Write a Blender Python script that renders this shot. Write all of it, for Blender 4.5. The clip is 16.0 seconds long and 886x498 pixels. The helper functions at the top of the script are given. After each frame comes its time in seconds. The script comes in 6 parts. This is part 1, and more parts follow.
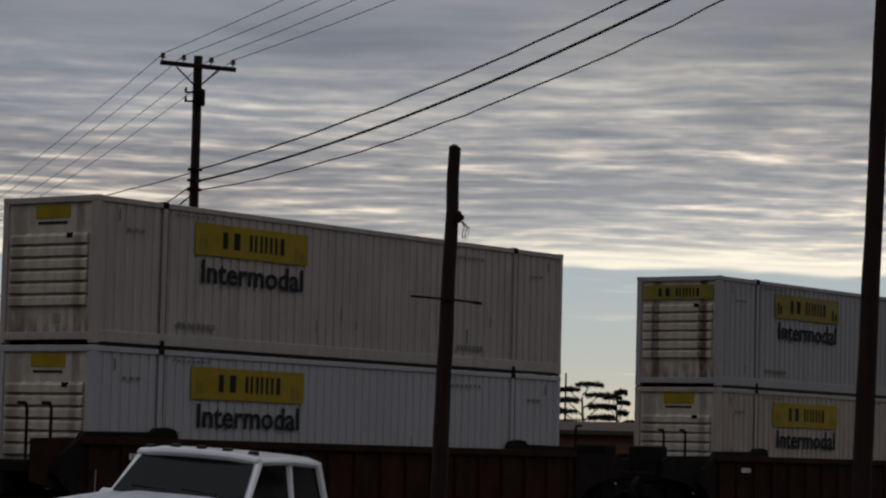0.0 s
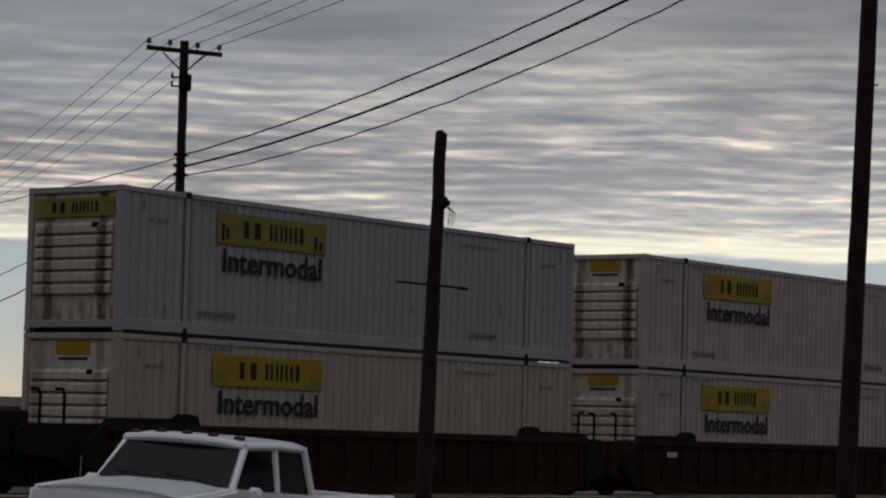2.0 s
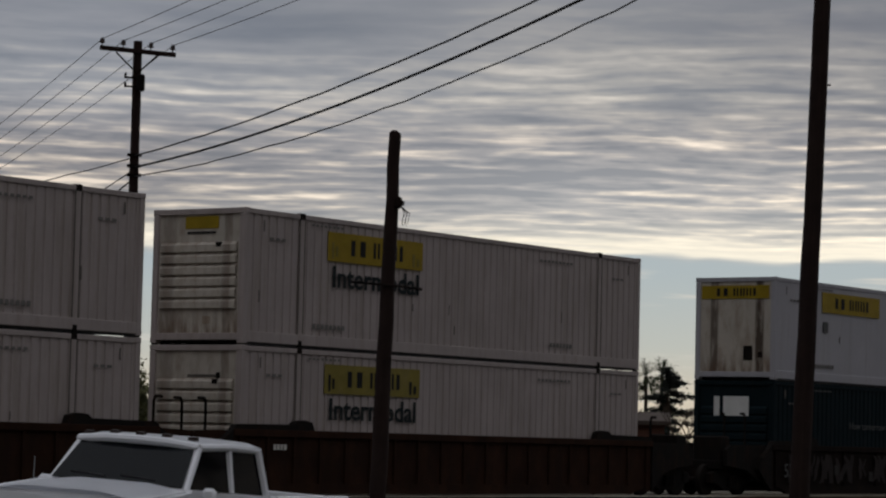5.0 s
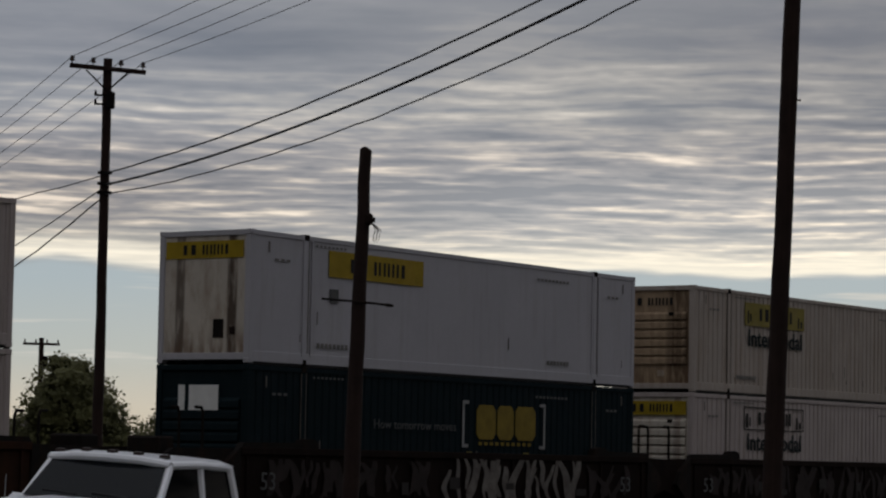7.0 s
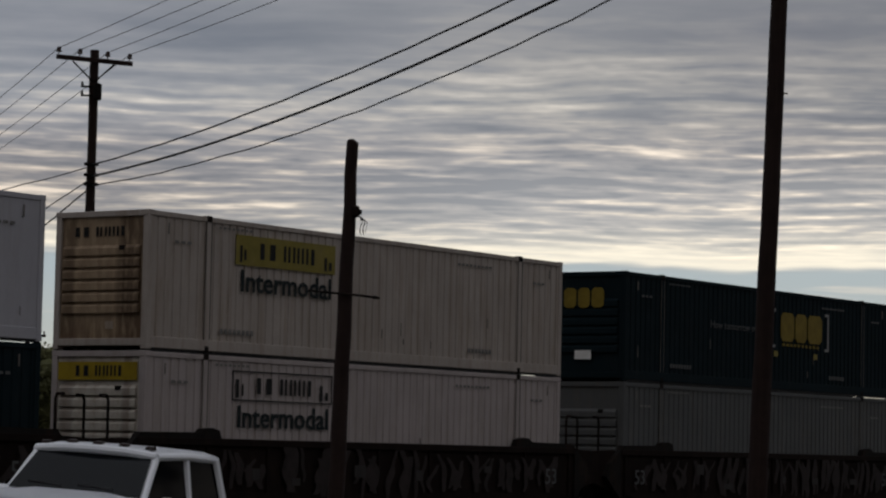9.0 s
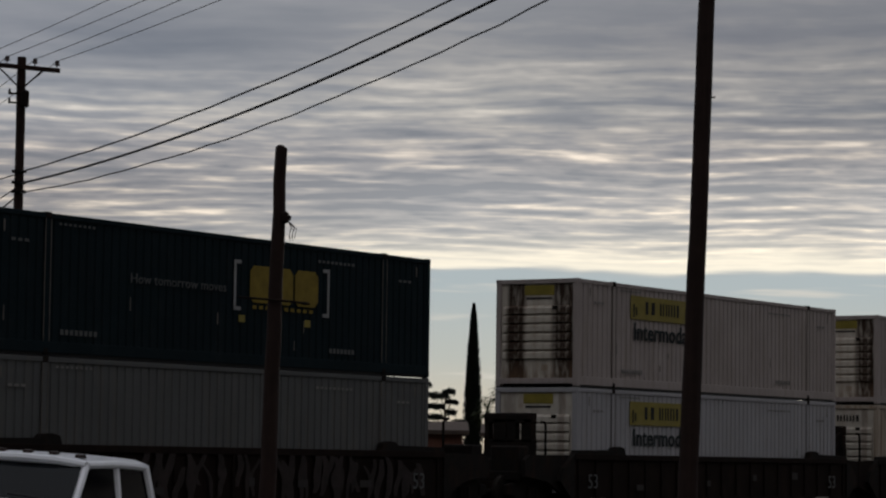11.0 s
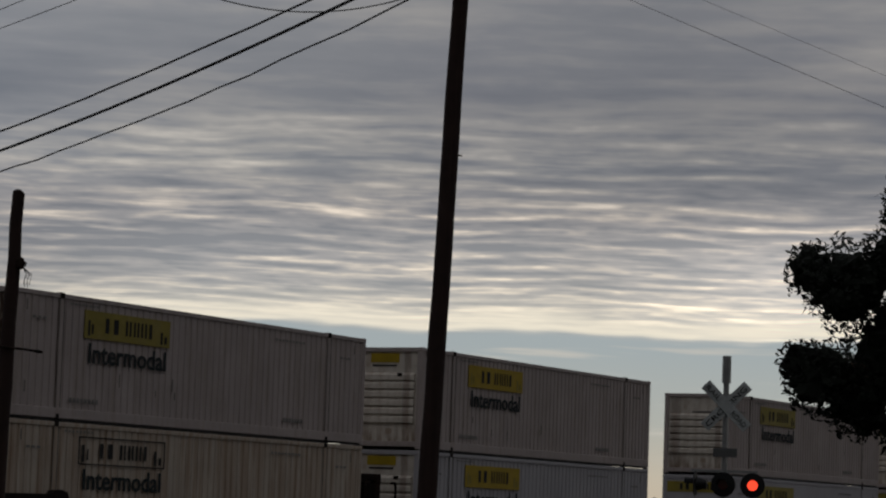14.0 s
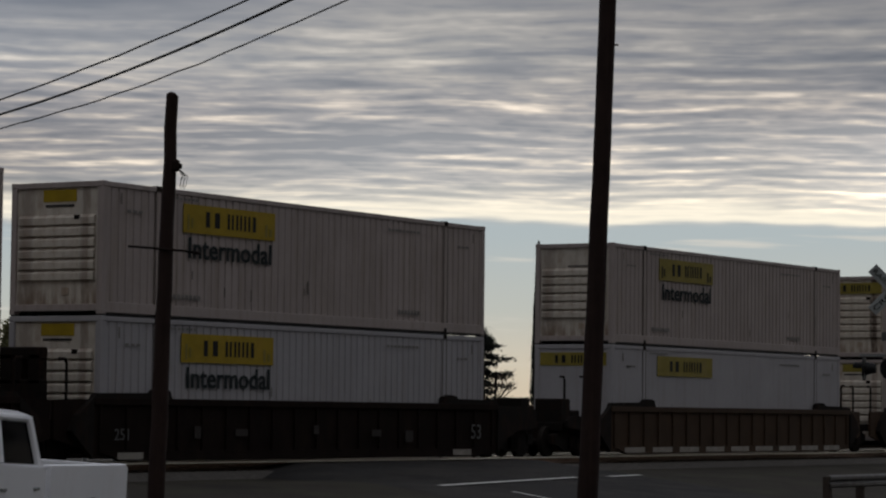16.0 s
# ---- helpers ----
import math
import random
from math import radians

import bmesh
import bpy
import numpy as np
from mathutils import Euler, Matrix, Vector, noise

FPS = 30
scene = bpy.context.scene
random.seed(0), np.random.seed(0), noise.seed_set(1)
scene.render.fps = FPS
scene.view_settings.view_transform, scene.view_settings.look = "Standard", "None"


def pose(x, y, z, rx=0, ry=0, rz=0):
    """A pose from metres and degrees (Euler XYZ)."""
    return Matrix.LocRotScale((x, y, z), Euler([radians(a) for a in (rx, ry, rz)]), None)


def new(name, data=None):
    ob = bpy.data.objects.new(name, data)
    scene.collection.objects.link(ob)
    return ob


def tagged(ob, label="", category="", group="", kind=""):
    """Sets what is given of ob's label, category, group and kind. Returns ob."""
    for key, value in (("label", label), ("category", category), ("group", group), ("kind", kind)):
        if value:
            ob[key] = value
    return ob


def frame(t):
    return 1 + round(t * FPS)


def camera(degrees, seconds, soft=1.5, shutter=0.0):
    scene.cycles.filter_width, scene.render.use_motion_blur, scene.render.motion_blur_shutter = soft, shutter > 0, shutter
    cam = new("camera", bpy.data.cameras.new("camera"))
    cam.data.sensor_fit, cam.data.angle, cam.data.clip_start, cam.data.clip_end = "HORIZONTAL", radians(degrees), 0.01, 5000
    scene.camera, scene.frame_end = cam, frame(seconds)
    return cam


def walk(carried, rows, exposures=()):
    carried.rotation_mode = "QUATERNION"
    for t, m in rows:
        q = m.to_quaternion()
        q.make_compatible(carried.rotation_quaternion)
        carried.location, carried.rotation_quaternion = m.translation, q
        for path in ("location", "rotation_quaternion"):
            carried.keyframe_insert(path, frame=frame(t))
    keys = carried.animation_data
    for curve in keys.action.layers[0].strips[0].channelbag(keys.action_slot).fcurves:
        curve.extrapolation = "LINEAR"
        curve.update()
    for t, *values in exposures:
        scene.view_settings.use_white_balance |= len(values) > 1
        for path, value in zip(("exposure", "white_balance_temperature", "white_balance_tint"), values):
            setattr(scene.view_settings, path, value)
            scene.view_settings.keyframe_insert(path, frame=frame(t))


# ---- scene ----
# Camera: hand-held on one spot, panning after the train, with a short step sideways near the end.
EYE = 2.1            # lens height over the street beside the pickup
RAIL = 0.9           # top of rail
SIDE = 37.6          # plane of the containers' near side
cam = camera(18.04, 16.0, soft=2.2)

# seconds, heading, tilt, lean, then the step of the eye
PATH = [
    (0, 53.394, 4.268, 1.445, 0, 0, 0), (0.5, 53.675, 4.042, 1.323, 0, 0, 0), (1, 53.622, 4.149, 1.105, 0, 0, 0),
    (1.5, 53.675, 4.423, 1.636, 0, 0, 0), (2, 53.687, 3.981, 1.539, 0, 0, 0), (2.5, 53.93, 4.181, 1.6, 0, 0, 0), (3, 53.93, 4.133, 1.202, 0, 0, 0),
    (3.5, 53.862, 4.239, 1.076, 0, 0, 0), (4, 53.894, 4.321, 1.083, 0, 0, 0), (4.5, 54.179, 4.18, 1.28, 0, 0, 0), (5, 54.632, 4.008, 1.403, 0, 0, 0),
    (5.2, 54.621, 4.304, 1.332, 0, 0, 0), (7.3, 55.246, 4.348, 1.113, 0, 0, 0), (7.5, 55.109, 4.419, 1.149, 0, 0, 0),
    (8, 55.263, 4.227, 0.972, 0, 0, 0), (8.2, 55.263, 4.234, 1.068, 0, 0, 0), (10.3, 56.23, 4.023, 0.888, 0, 0, 0),
    (10.5, 56.474, 4.153, 0.672, 0, 0, 0), (11, 56.948, 4.34, 0.794, 0, 0, 0), (11.5, 57.262, 4.604, 0.756, 0, 0, 0),
    (12, 58.021, 5.064, 0.503, 0, 0, 0), (12.5, 58.254, 5.623, 0.434, -0.038, -0.04, -0.051), (13, 60.003, 5.5, 1.492, -0.038, -0.096, 0.004),
    (13.5, 62.682, 4.84, 0.682, 0.09, -0.061, -0.029), (14, 62.004, 5.557, 2.023, 0.431, 0.033, 0.056),
    (14.5, 59.649, 4.929, 0.537, 0.608, 0.051, 0.02), (15, 56.725, 4.867, 2.238, 0.678, -0.247, -0.053),
    (15.3, 57.0, 3.89, 2.09, 0.74, -0.17, -0.02), (15.5, 58.543, 3.6, 1.132, 0.772, -0.116, 0.019),
    (16, 58.325, 3.341, 0.667, 0.685, -0.275, 0.01),
]


def eye_pose(heading, tilt, lean, dx, dy, dz):
    return pose(dx, dy, EYE + dz, 90 + tilt, 0, -heading) @ pose(0, 0, 0, 0, 0, lean)


walk(cam, [(row[0], eye_pose(*row[1:])) for row in PATH], [(0.0, 0.0), (12.0, 0.0), (13.2, -0.30), (14.0, -0.28), (15.0, -0.05), (16.0, 0.0)])

# ---- light: a low sun behind a rippled cloud deck ----
SUN_AZ, SUN_EL = 66.0, 5.0      # heading from +y towards +x, and height


def make_world():
    world = bpy.data.worlds.new("evening_sky")
    scene.world = world
    world.use_nodes = True
    nt = world.node_tree
    nt.nodes.clear()

    def nd(kind, **kw):
        n = nt.nodes.new(kind)
        for k, v in kw.items():
            n.inputs[k].default_value = v
        return n

    def op(kind, a, b=None, c=None):
        n = nt.nodes.new("ShaderNodeMath")
        n.operation = kind
        for i, v in enumerate((a, b, c)):
            if v is None:
                continue
            if isinstance(v, (int, float)):
                n.inputs[i].default_value = v
            else:
                nt.links.new(v, n.inputs[i])
        return n.outputs[0]

    def ramp(fac, stops, mode="LINEAR"):
        n = nt.nodes.new("ShaderNodeValToRGB")
        n.color_ramp.interpolation = mode
        els = n.color_ramp.elements
        els[0].position, els[0].color = stops[0][0], (*stops[0][1], 1)
        els[-1].position, els[-1].color = stops[-1][0], (*stops[-1][1], 1)
        for p, c in stops[1:-1]:
            els.new(p).color = (*c, 1)
        nt.links.new(fac, n.inputs[0])
        return n.outputs[0]

    def mix(fac, a, b, kind="MIX"):
        n = nt.nodes.new("ShaderNodeMix")
        n.data_type, n.blend_type = "RGBA", kind
        for sock, v in ((n.inputs[0], fac), (n.inputs[6], a), (n.inputs[7], b)):
            if isinstance(v, (int, float)):
                sock.default_value = v
            elif isinstance(v, tuple):
                sock.default_value = (*v, 1)
            else:
                nt.links.new(v, sock)
        return n.outputs[2]

    def noise_at(x, y, scale, detail, rough, dist=0.0, z=0.0):
        co = nt.nodes.new("ShaderNodeCombineXYZ")
        nt.links.new(x, co.inputs[0])
        nt.links.new(y, co.inputs[1])
        co.inputs[2].default_value = z
        n = nd("ShaderNodeTexNoise", Scale=scale, Detail=detail, Roughness=rough, Distortion=dist)
        nt.links.new(co.outputs[0], n.inputs["Vector"])
        return n.outputs["Fac"]

    way = nt.nodes.new("ShaderNodeTexCoord").outputs["Generated"]
    turn = nt.nodes.new("ShaderNodeVectorRotate")
    turn.rotation_type = "Z_AXIS"
    turn.inputs["Angle"].default_value = radians(SUN_AZ)      # +y now points at the sun's heading
    nt.links.new(way, turn.inputs["Vector"])
    sep = nt.nodes.new("ShaderNodeSeparateXYZ")
    nt.links.new(turn.outputs[0], sep.inputs[0])
    dx, dy, dz = sep.outputs
    el = op("ARCSINE", op("MINIMUM", op("MAXIMUM", dz, -0.999), 0.999))
    eld = op("MULTIPLY", el, 180 / math.pi)                   # height in degrees
    az = op("MULTIPLY", op("ARCTAN2", dx, dy), 180 / math.pi)   # degrees to the right of the sun
    # place on the flat cloud deck
    up = op("ADD", op("MAXIMUM", dz, 0.0), 0.035)
    px, py = op("DIVIDE", dx, up), op("DIVIDE", dy, up)
    broad = noise_at(px, py, 0.32, 3.0, 0.55, 0.4)
    swell = noise_at(px, py, 4.6, 2.5, 0.5, 0.2, 3.0)
    # long parallel ripples, closer together towards the horizon
    rise = op("LOGARITHM", op("MAXIMUM", eld, 1.0), math.e)
    warp = op("MULTIPLY", op("SUBTRACT", noise_at(op("MULTIPLY", az, 0.16), op("MULTIPLY", eld, 0.5), 1.0, 2.0, 0.5, 0.0, 9.0), 0.5), 2.0)
    grain = noise_at(op("MULTIPLY", az, 0.55), op("ADD", op("MULTIPLY", rise, 42.0), op("MULTIPLY", warp, 1.3)), 1.0, 2.2, 0.5, 0.08, 3.0)
    bands = op("SINE", op("MULTIPLY", op("ADD", op("MULTIPLY", rise, 22.0), op("MULTIPLY", warp, 1.1)), 2 * math.pi))
    broken = noise_at(op("MULTIPLY", az, 1.7), op("MULTIPLY", rise, 20.0), 1.0, 2.5, 0.5, 0.1, 15.0)
    crest = op("MULTIPLY", bands, op("MAXIMUM", op("MULTIPLY", op("SUBTRACT", broken, 0.30), 0.75), 0.0))
    ripple = op("ADD", op("ADD", op("MULTIPLY", grain, 0.72), 0.14), op("MULTIPLY", crest, 0.46))
    fine = noise_at(op("MULTIPLY", px, 0.8), py, 13.0, 2.0, 0.5, 0.2, 7.0)
    amp = ramp(op("DIVIDE", eld, 12.0), [(0.30, (0.9,) * 3), (0.40, (0.95,) * 3), (0.50, (1.05,) * 3), (0.60, (0.56,) * 3), (0.72, (0.20,) * 3)])
    patch = noise_at(px, py, 1.15, 2.0, 0.5, 0.3, 11.0)
    cloud = op("ADD", op("MULTIPLY", op("MULTIPLY", op("ADD", op("MULTIPLY", op("SUBTRACT", swell, 0.5), 0.30), op("SUBTRACT", ripple, 0.5)), op("MULTIPLY", amp, 0.64)), op("ADD", 0.45, op("MULTIPLY", patch, 1.1))), op("ADD", op("MULTIPLY", broad, 0.42), op("ADD", 0.35, op("MULTIPLY", op("SUBTRACT", fine, 0.5), op("MULTIPLY", amp, 0.10)))))
    cloud = op("ADD", cloud, op("MULTIPLY", op("SUBTRACT", patch, 0.5), 0.34))
    # deck colours: thick bluish grey to thin warm white, brighter low down towards the sun
    thick = ramp(cloud, [(0.45, (0.166, 0.183, 0.214)), (0.565, (0.246, 0.255, 0.278)), (0.64, (0.357, 0.350, 0.346)), (0.80, (0.74, 0.685, 0.615))])
    low = ramp(op("DIVIDE", eld, 12.0), [(0.0, (1.45, 1.38, 1.25)), (0.35, (1.85, 1.75, 1.56)), (0.44, (1.58, 1.49, 1.38)), (0.52, (1.30, 1.23, 1.17)), (0.60, (1.03, 1.03, 1.03)), (0.72, (0.86, 0.87, 0.90)), (0.8, (0.98, 0.98, 0.99)), (1.0, (1.06, 1.06, 1.06))])
    deck = mix(1.0, thick, low, "MULTIPLY")
    left = ramp(op("ADD", op("MULTIPLY", az, 0.02), 0.5), [(0.0, (1.1, 1.1, 1.1)), (0.12, (1.33, 1.33, 1.32)), (0.35, (1.10, 1.10, 1.09)), (0.42, (0.96, 0.96, 0.97)), (0.52, (0.88, 0.88, 0.89)), (0.7, (0.9, 0.9, 0.92))])
    right = ramp(op("ADD", op("MULTIPLY", az, 0.02), 0.5), [(0.0, (0.8, 0.8, 0.8)), (0.14, (0.70, 0.70, 0.72)), (0.32, (1.2, 1.2, 1.19)), (0.48, (1.26, 1.245, 1.21)), (0.56, (1.80, 1.74, 1.65)), (0.7, (1.95, 1.88, 1.78))])
    near_edge = ramp(op("DIVIDE", eld, 12.0), [(0.44, (1, 1, 1)), (0.60, (0, 0, 0))], "EASE")
    deck = mix(1.0, deck, mix(near_edge, left, right), "MULTIPLY")
    # the far edge of the deck: a bright cream rim, clear pale sky below it
    edge_n = noise_at(op("MULTIPLY", az, 0.18), op("MULTIPLY", eld, 0.5), 1.0, 3.0, 0.6, 0.3, 5.0)
    edge = op("ADD", 3.92, op("MULTIPLY", op("SUBTRACT", edge_n, 0.5), 0.9))
    above = op("SUBTRACT", eld, edge)
    rim = ramp(op("ADD", op("MULTIPLY", above, 0.5), 0.5), [(0.45, (0, 0, 0)), (0.53, (1, 1, 1)), (0.62, (0.85, 0.85, 0.85)), (0.76, (0.22, 0.22, 0.22)), (0.95, (0, 0, 0))], "EASE")
    deck = mix(op("MULTIPLY", rim, op("ADD", 0.5, op("MULTIPLY", ripple, 0.8))), deck, (0.98, 0.91, 0.76))
    sky = nt.nodes.new("ShaderNodeTexSky")
    sky.sky_type, sky.sun_disc = "NISHITA", False
    sky.sun_elevation, sky.sun_rotation = radians(SUN_EL), radians(SUN_AZ)
    clear = ramp(op("DIVIDE", op("MAXIMUM", eld, 0.0), 5.0), [(0.0, (0.66, 0.56, 0.42)), (0.2, (0.62, 0.57, 0.47)), (0.42, (0.50, 0.53, 0.50)), (0.72, (0.43, 0.50, 0.53)), (1.0, (0.41, 0.48, 0.53))])
    clear = mix(0.06, clear, mix(1.0, sky.outputs[0], (0.006, 0.006, 0.006), "MULTIPLY"))
    wisp = noise_at(op("MULTIPLY", az, 0.22), op("MULTIPLY", eld, 3.2), 1.0, 3.0, 0.55, 0.2, 21.0)
    clear = mix(ramp(wisp, [(0.56, (0, 0, 0)), (0.74, (0.75, 0.75, 0.75))], "EASE"), clear, (0.66, 0.63, 0.57))
    is_deck = ramp(op("ADD", op("MULTIPLY", above, 1.2), 0.5), [(0.32, (0, 0, 0)), (0.62, (1, 1, 1))], "EASE")
    front = mix(is_deck, clear, deck)
    # away from the sun the deck is duller
    toward = ramp(op("ADD", op("MULTIPLY", dy, 0.5), 0.5), [(0.0, (0.13, 0.125, 0.12)), (0.38, (0.18, 0.175, 0.17)), (0.55, (0.45, 0.445, 0.44)), (0.85, (0.75, 0.75, 0.75)), (0.95, (0.97, 0.97, 0.98)), (1.0, (1.03, 1.02, 1.0))])
    overhead = ramp(op("DIVIDE", eld, 90.0), [(0.0, (1, 1, 1)), (0.2, (1, 1, 1)), (0.45, (1.8, 1.8, 1.8)), (1.0, (2.3, 2.3, 2.32))])
    high = ramp(op("DIVIDE", eld, 90.0), [(0.14, (0, 0, 0)), (0.5, (1, 1, 1))], "EASE")
    total = mix(1.0, mix(1.0, front, mix(high, toward, (0.95, 0.94, 0.93)), "MULTIPLY"), overhead, "MULTIPLY")
    bg = nd("ShaderNodeBackground", Strength=1.0)
    nt.links.new(total, bg.inputs["Color"])
    out = nt.nodes.new("ShaderNodeOutputWorld")
    nt.links.new(bg.outputs[0], out.inputs[0])


make_world()
sun_data = bpy.data.lights.new("sun", "SUN")
sun_data.energy, sun_data.angle, sun_data.color = 0.5, radians(14), (1.0, 0.9, 0.76)
sun = new("sun", sun_data)
sun.rotation_euler = (radians(90 - SUN_EL), 0, radians(180 - SUN_AZ))
scene.view_settings.exposure = 0.0

# ---- materials ----


def material(name, base, rough=0.6, metal=0.0, vary=0.25, scale=3.0, dirt=None, dirt_amt=0.0, dirt_scale=(1.2, 1.2, 0.5),
             bump=0.0, bump_scale=60.0, per_object=0.0, emit=0.0, gloss=None):
    """Base colour with two scales of variation, dirt in streaks or patches, and a fine bump."""
    m = bpy.data.materials.new(name)
    m.use_nodes = True
    nt = m.node_tree
    bsdf = nt.nodes["Principled BSDF"]
    co = nt.nodes.new("ShaderNodeTexCoord").outputs["Object"]

    def noise_tex(sc, detail, ro, vec=None):
        n = nt.nodes.new("ShaderNodeTexNoise")
        n.inputs["Scale"].default_value, n.inputs["Detail"].default_value, n.inputs["Roughness"].default_value = sc, detail, ro
        nt.links.new(vec or co, n.inputs["Vector"])
        return n.outputs["Fac"]

    def mixc(fac, a, b, kind="MIX"):
        n = nt.nodes.new("ShaderNodeMix")
        n.data_type, n.blend_type = "RGBA", kind
        for s, v in ((n.inputs[0], fac), (n.inputs[6], a), (n.inputs[7], b)):
            if isinstance(v, (int, float)):
                s.default_value = v
            elif isinstance(v, tuple):
                s.default_value = (*v, 1)
            else:
                nt.links.new(v, s)
        return n.outputs[2]

    def level(fac, lo, hi, a=0.0, b=1.0):
        n = nt.nodes.new("ShaderNodeMapRange")
        for i, v in zip((1, 2, 3, 4), (lo, hi, a, b)):
            n.inputs[i].default_value = v
        nt.links.new(fac, n.inputs[0])
        return n.outputs[0]

    dark = tuple(c * (1 - vary) for c in base)
    lite = tuple(min(1, c * (1 + vary * 0.6)) for c in base)
    col = mixc(level(noise_tex(scale, 5, 0.6), 0.3, 0.7), dark, lite)
    col = mixc(level(noise_tex(scale * 14, 3, 0.6), 0.35, 0.65, 0.0, 0.35), col, dark)
    if per_object:
        info = nt.nodes.new("ShaderNodeObjectInfo")
        col = mixc(level(info.outputs["Random"], 0, 1, 0.0, per_object), col, tuple(c * 0.45 for c in base))
    if dirt:
        mp = nt.nodes.new("ShaderNodeMapping")
        mp.inputs["Scale"].default_value = dirt_scale
        nt.links.new(co, mp.inputs["Vector"])
        spot = level(noise_tex(2.0, 6, 0.65, mp.outputs[0]), 0.60 - 0.25 * dirt_amt, 0.80 - 0.1 * dirt_amt, 0.0, dirt_amt)
        col = mixc(spot, col, dirt)
    nt.links.new(col, bsdf.inputs["Base Color"])
    bsdf.inputs["Specular IOR Level"].default_value = gloss if gloss is not None else 0.5 if rough < 0.5 else 0.2
    bsdf.inputs["Roughness"].default_value, bsdf.inputs["Metallic"].default_value = rough, metal
    if bump:
        b = nt.nodes.new("ShaderNodeBump")
        b.inputs["Strength"].default_value = bump
        b.inputs["Distance"].default_value = 0.02
        nt.links.new(noise_tex(bump_scale, 4, 0.6), b.inputs["Height"])
        nt.links.new(b.outputs[0], bsdf.inputs["Normal"])
    if emit:
        bsdf.inputs["Emission Color"].default_value = (*base, 1)
        bsdf.inputs["Emission Strength"].default_value = emit
    return m


M_WHITE = material("white_container_paint", (0.405, 0.352, 0.338), 0.6, vary=0.10, scale=0.7, dirt=(0.22, 0.185, 0.145), dirt_amt=0.5, dirt_scale=(2.2, 2.2, 0.22))
M_GREYWHITE = material("cool_white_container_paint", (0.405, 0.396, 0.425), 0.6, vary=0.08, scale=0.6, dirt=(0.25, 0.225, 0.20), dirt_amt=0.35, dirt_scale=(2.0, 2.0, 0.2))
M_DINGY = material("dingy_white_container_paint", (0.345, 0.299, 0.284), 0.65, vary=0.12, scale=0.7, dirt=(0.20, 0.16, 0.125), dirt_amt=0.55, dirt_scale=(2.2, 2.2, 0.22))
M_DINGYCOOL = material("dingy_cool_container_paint", (0.33, 0.322, 0.335), 0.65, vary=0.1, scale=0.6, dirt=(0.22, 0.19, 0.17), dirt_amt=0.4, dirt_scale=(2.0, 2.0, 0.2))
M_CREAM = material("yellowed_container_paint", (0.395, 0.345, 0.308), 0.6, vary=0.12, scale=0.7, dirt=(0.20, 0.14, 0.09), dirt_amt=0.55, dirt_scale=(2.4, 2.4, 0.25))
M_STAINED = material("rust_streaked_container_paint", (0.40, 0.35, 0.29), 0.6, vary=0.14, scale=0.8, dirt=(0.19, 0.11, 0.06), dirt_amt=0.8, dirt_scale=(3.0, 3.0, 0.16))
M_NAVY = material("dark_blue_container_paint", (0.005, 0.0128, 0.0165), 0.8, vary=0.2, scale=0.8, dirt=(0.03, 0.032, 0.034), dirt_amt=0.3, gloss=0.1)
M_GREY = material("grey_container_paint", (0.092, 0.094, 0.094), 0.7, vary=0.14, scale=0.7, dirt=(0.13, 0.11, 0.09), dirt_amt=0.4, dirt_scale=(2.2, 2.2, 0.22))
M_YELLOW = material("yellow_decal", (0.32, 0.225, 0.012), 0.6, vary=0.24, scale=2.0, dirt=(0.38, 0.24, 0.03), dirt_amt=0.5)
M_YPALE = material("faded_yellow_decal", (0.235, 0.19, 0.034), 0.6, vary=0.25, scale=2.0, dirt=(0.24, 0.19, 0.08), dirt_amt=0.5)
M_INK = material("black_decal", (0.012, 0.012, 0.012), 0.7, vary=0.2)
M_TEAL = material("black_green_lettering", (0.008, 0.014, 0.016), 0.7, vary=0.2)
M_PALE = material("white_decal", (0.7, 0.7, 0.68), 0.5, vary=0.1)
M_DARKSTEEL = material("black_steel", (0.013, 0.011, 0.010), 0.75, 0.0, vary=0.3, dirt=(0.05, 0.022, 0.012), dirt_amt=0.4, gloss=0.06)
M_WELLBROWN = material("brown_railcar_paint", (0.042, 0.019, 0.011), 0.8, vary=0.45, scale=0.9, dirt=(0.016, 0.009, 0.007), dirt_amt=0.8, per_object=0.4, gloss=0.06)
M_WELLDARK = material("weathered_dark_railcar_paint", (0.013, 0.0082, 0.0066), 0.8, vary=0.35, scale=0.9, dirt=(0.026, 0.016, 0.012), dirt_amt=0.5, per_object=0.3, gloss=0.06)
M_WELLTAN = material("tan_brown_railcar_paint", (0.052, 0.031, 0.017), 0.8, vary=0.3, scale=0.9, dirt=(0.04, 0.025, 0.018), dirt_amt=0.6, per_object=0.4)
M_GRAFFDIM = material("worn_graffiti_paint", (0.025, 0.019, 0.017), 0.8, vary=0.5, scale=2.5, dirt=(0.03, 0.02, 0.02), dirt_amt=0.8, dirt_scale=(2, 2, 2))
M_GRAFF = material("faded_graffiti_paint", (0.17, 0.155, 0.14), 0.7, vary=0.4, scale=2.5, dirt=(0.06, 0.045, 0.04), dirt_amt=0.8, dirt_scale=(2, 2, 2))
M_STRIPE = material("white_reflective_stripe", (0.62, 0.6, 0.56), 0.5, vary=0.15)
M_POLE = material("creosoted_pole_wood", (0.026, 0.0145, 0.012), 0.85, vary=0.4, scale=2.0, dirt=(0.045, 0.028, 0.022), dirt_amt=0.5, dirt_scale=(6, 6, 0.3), bump=0.5, bump_scale=40)
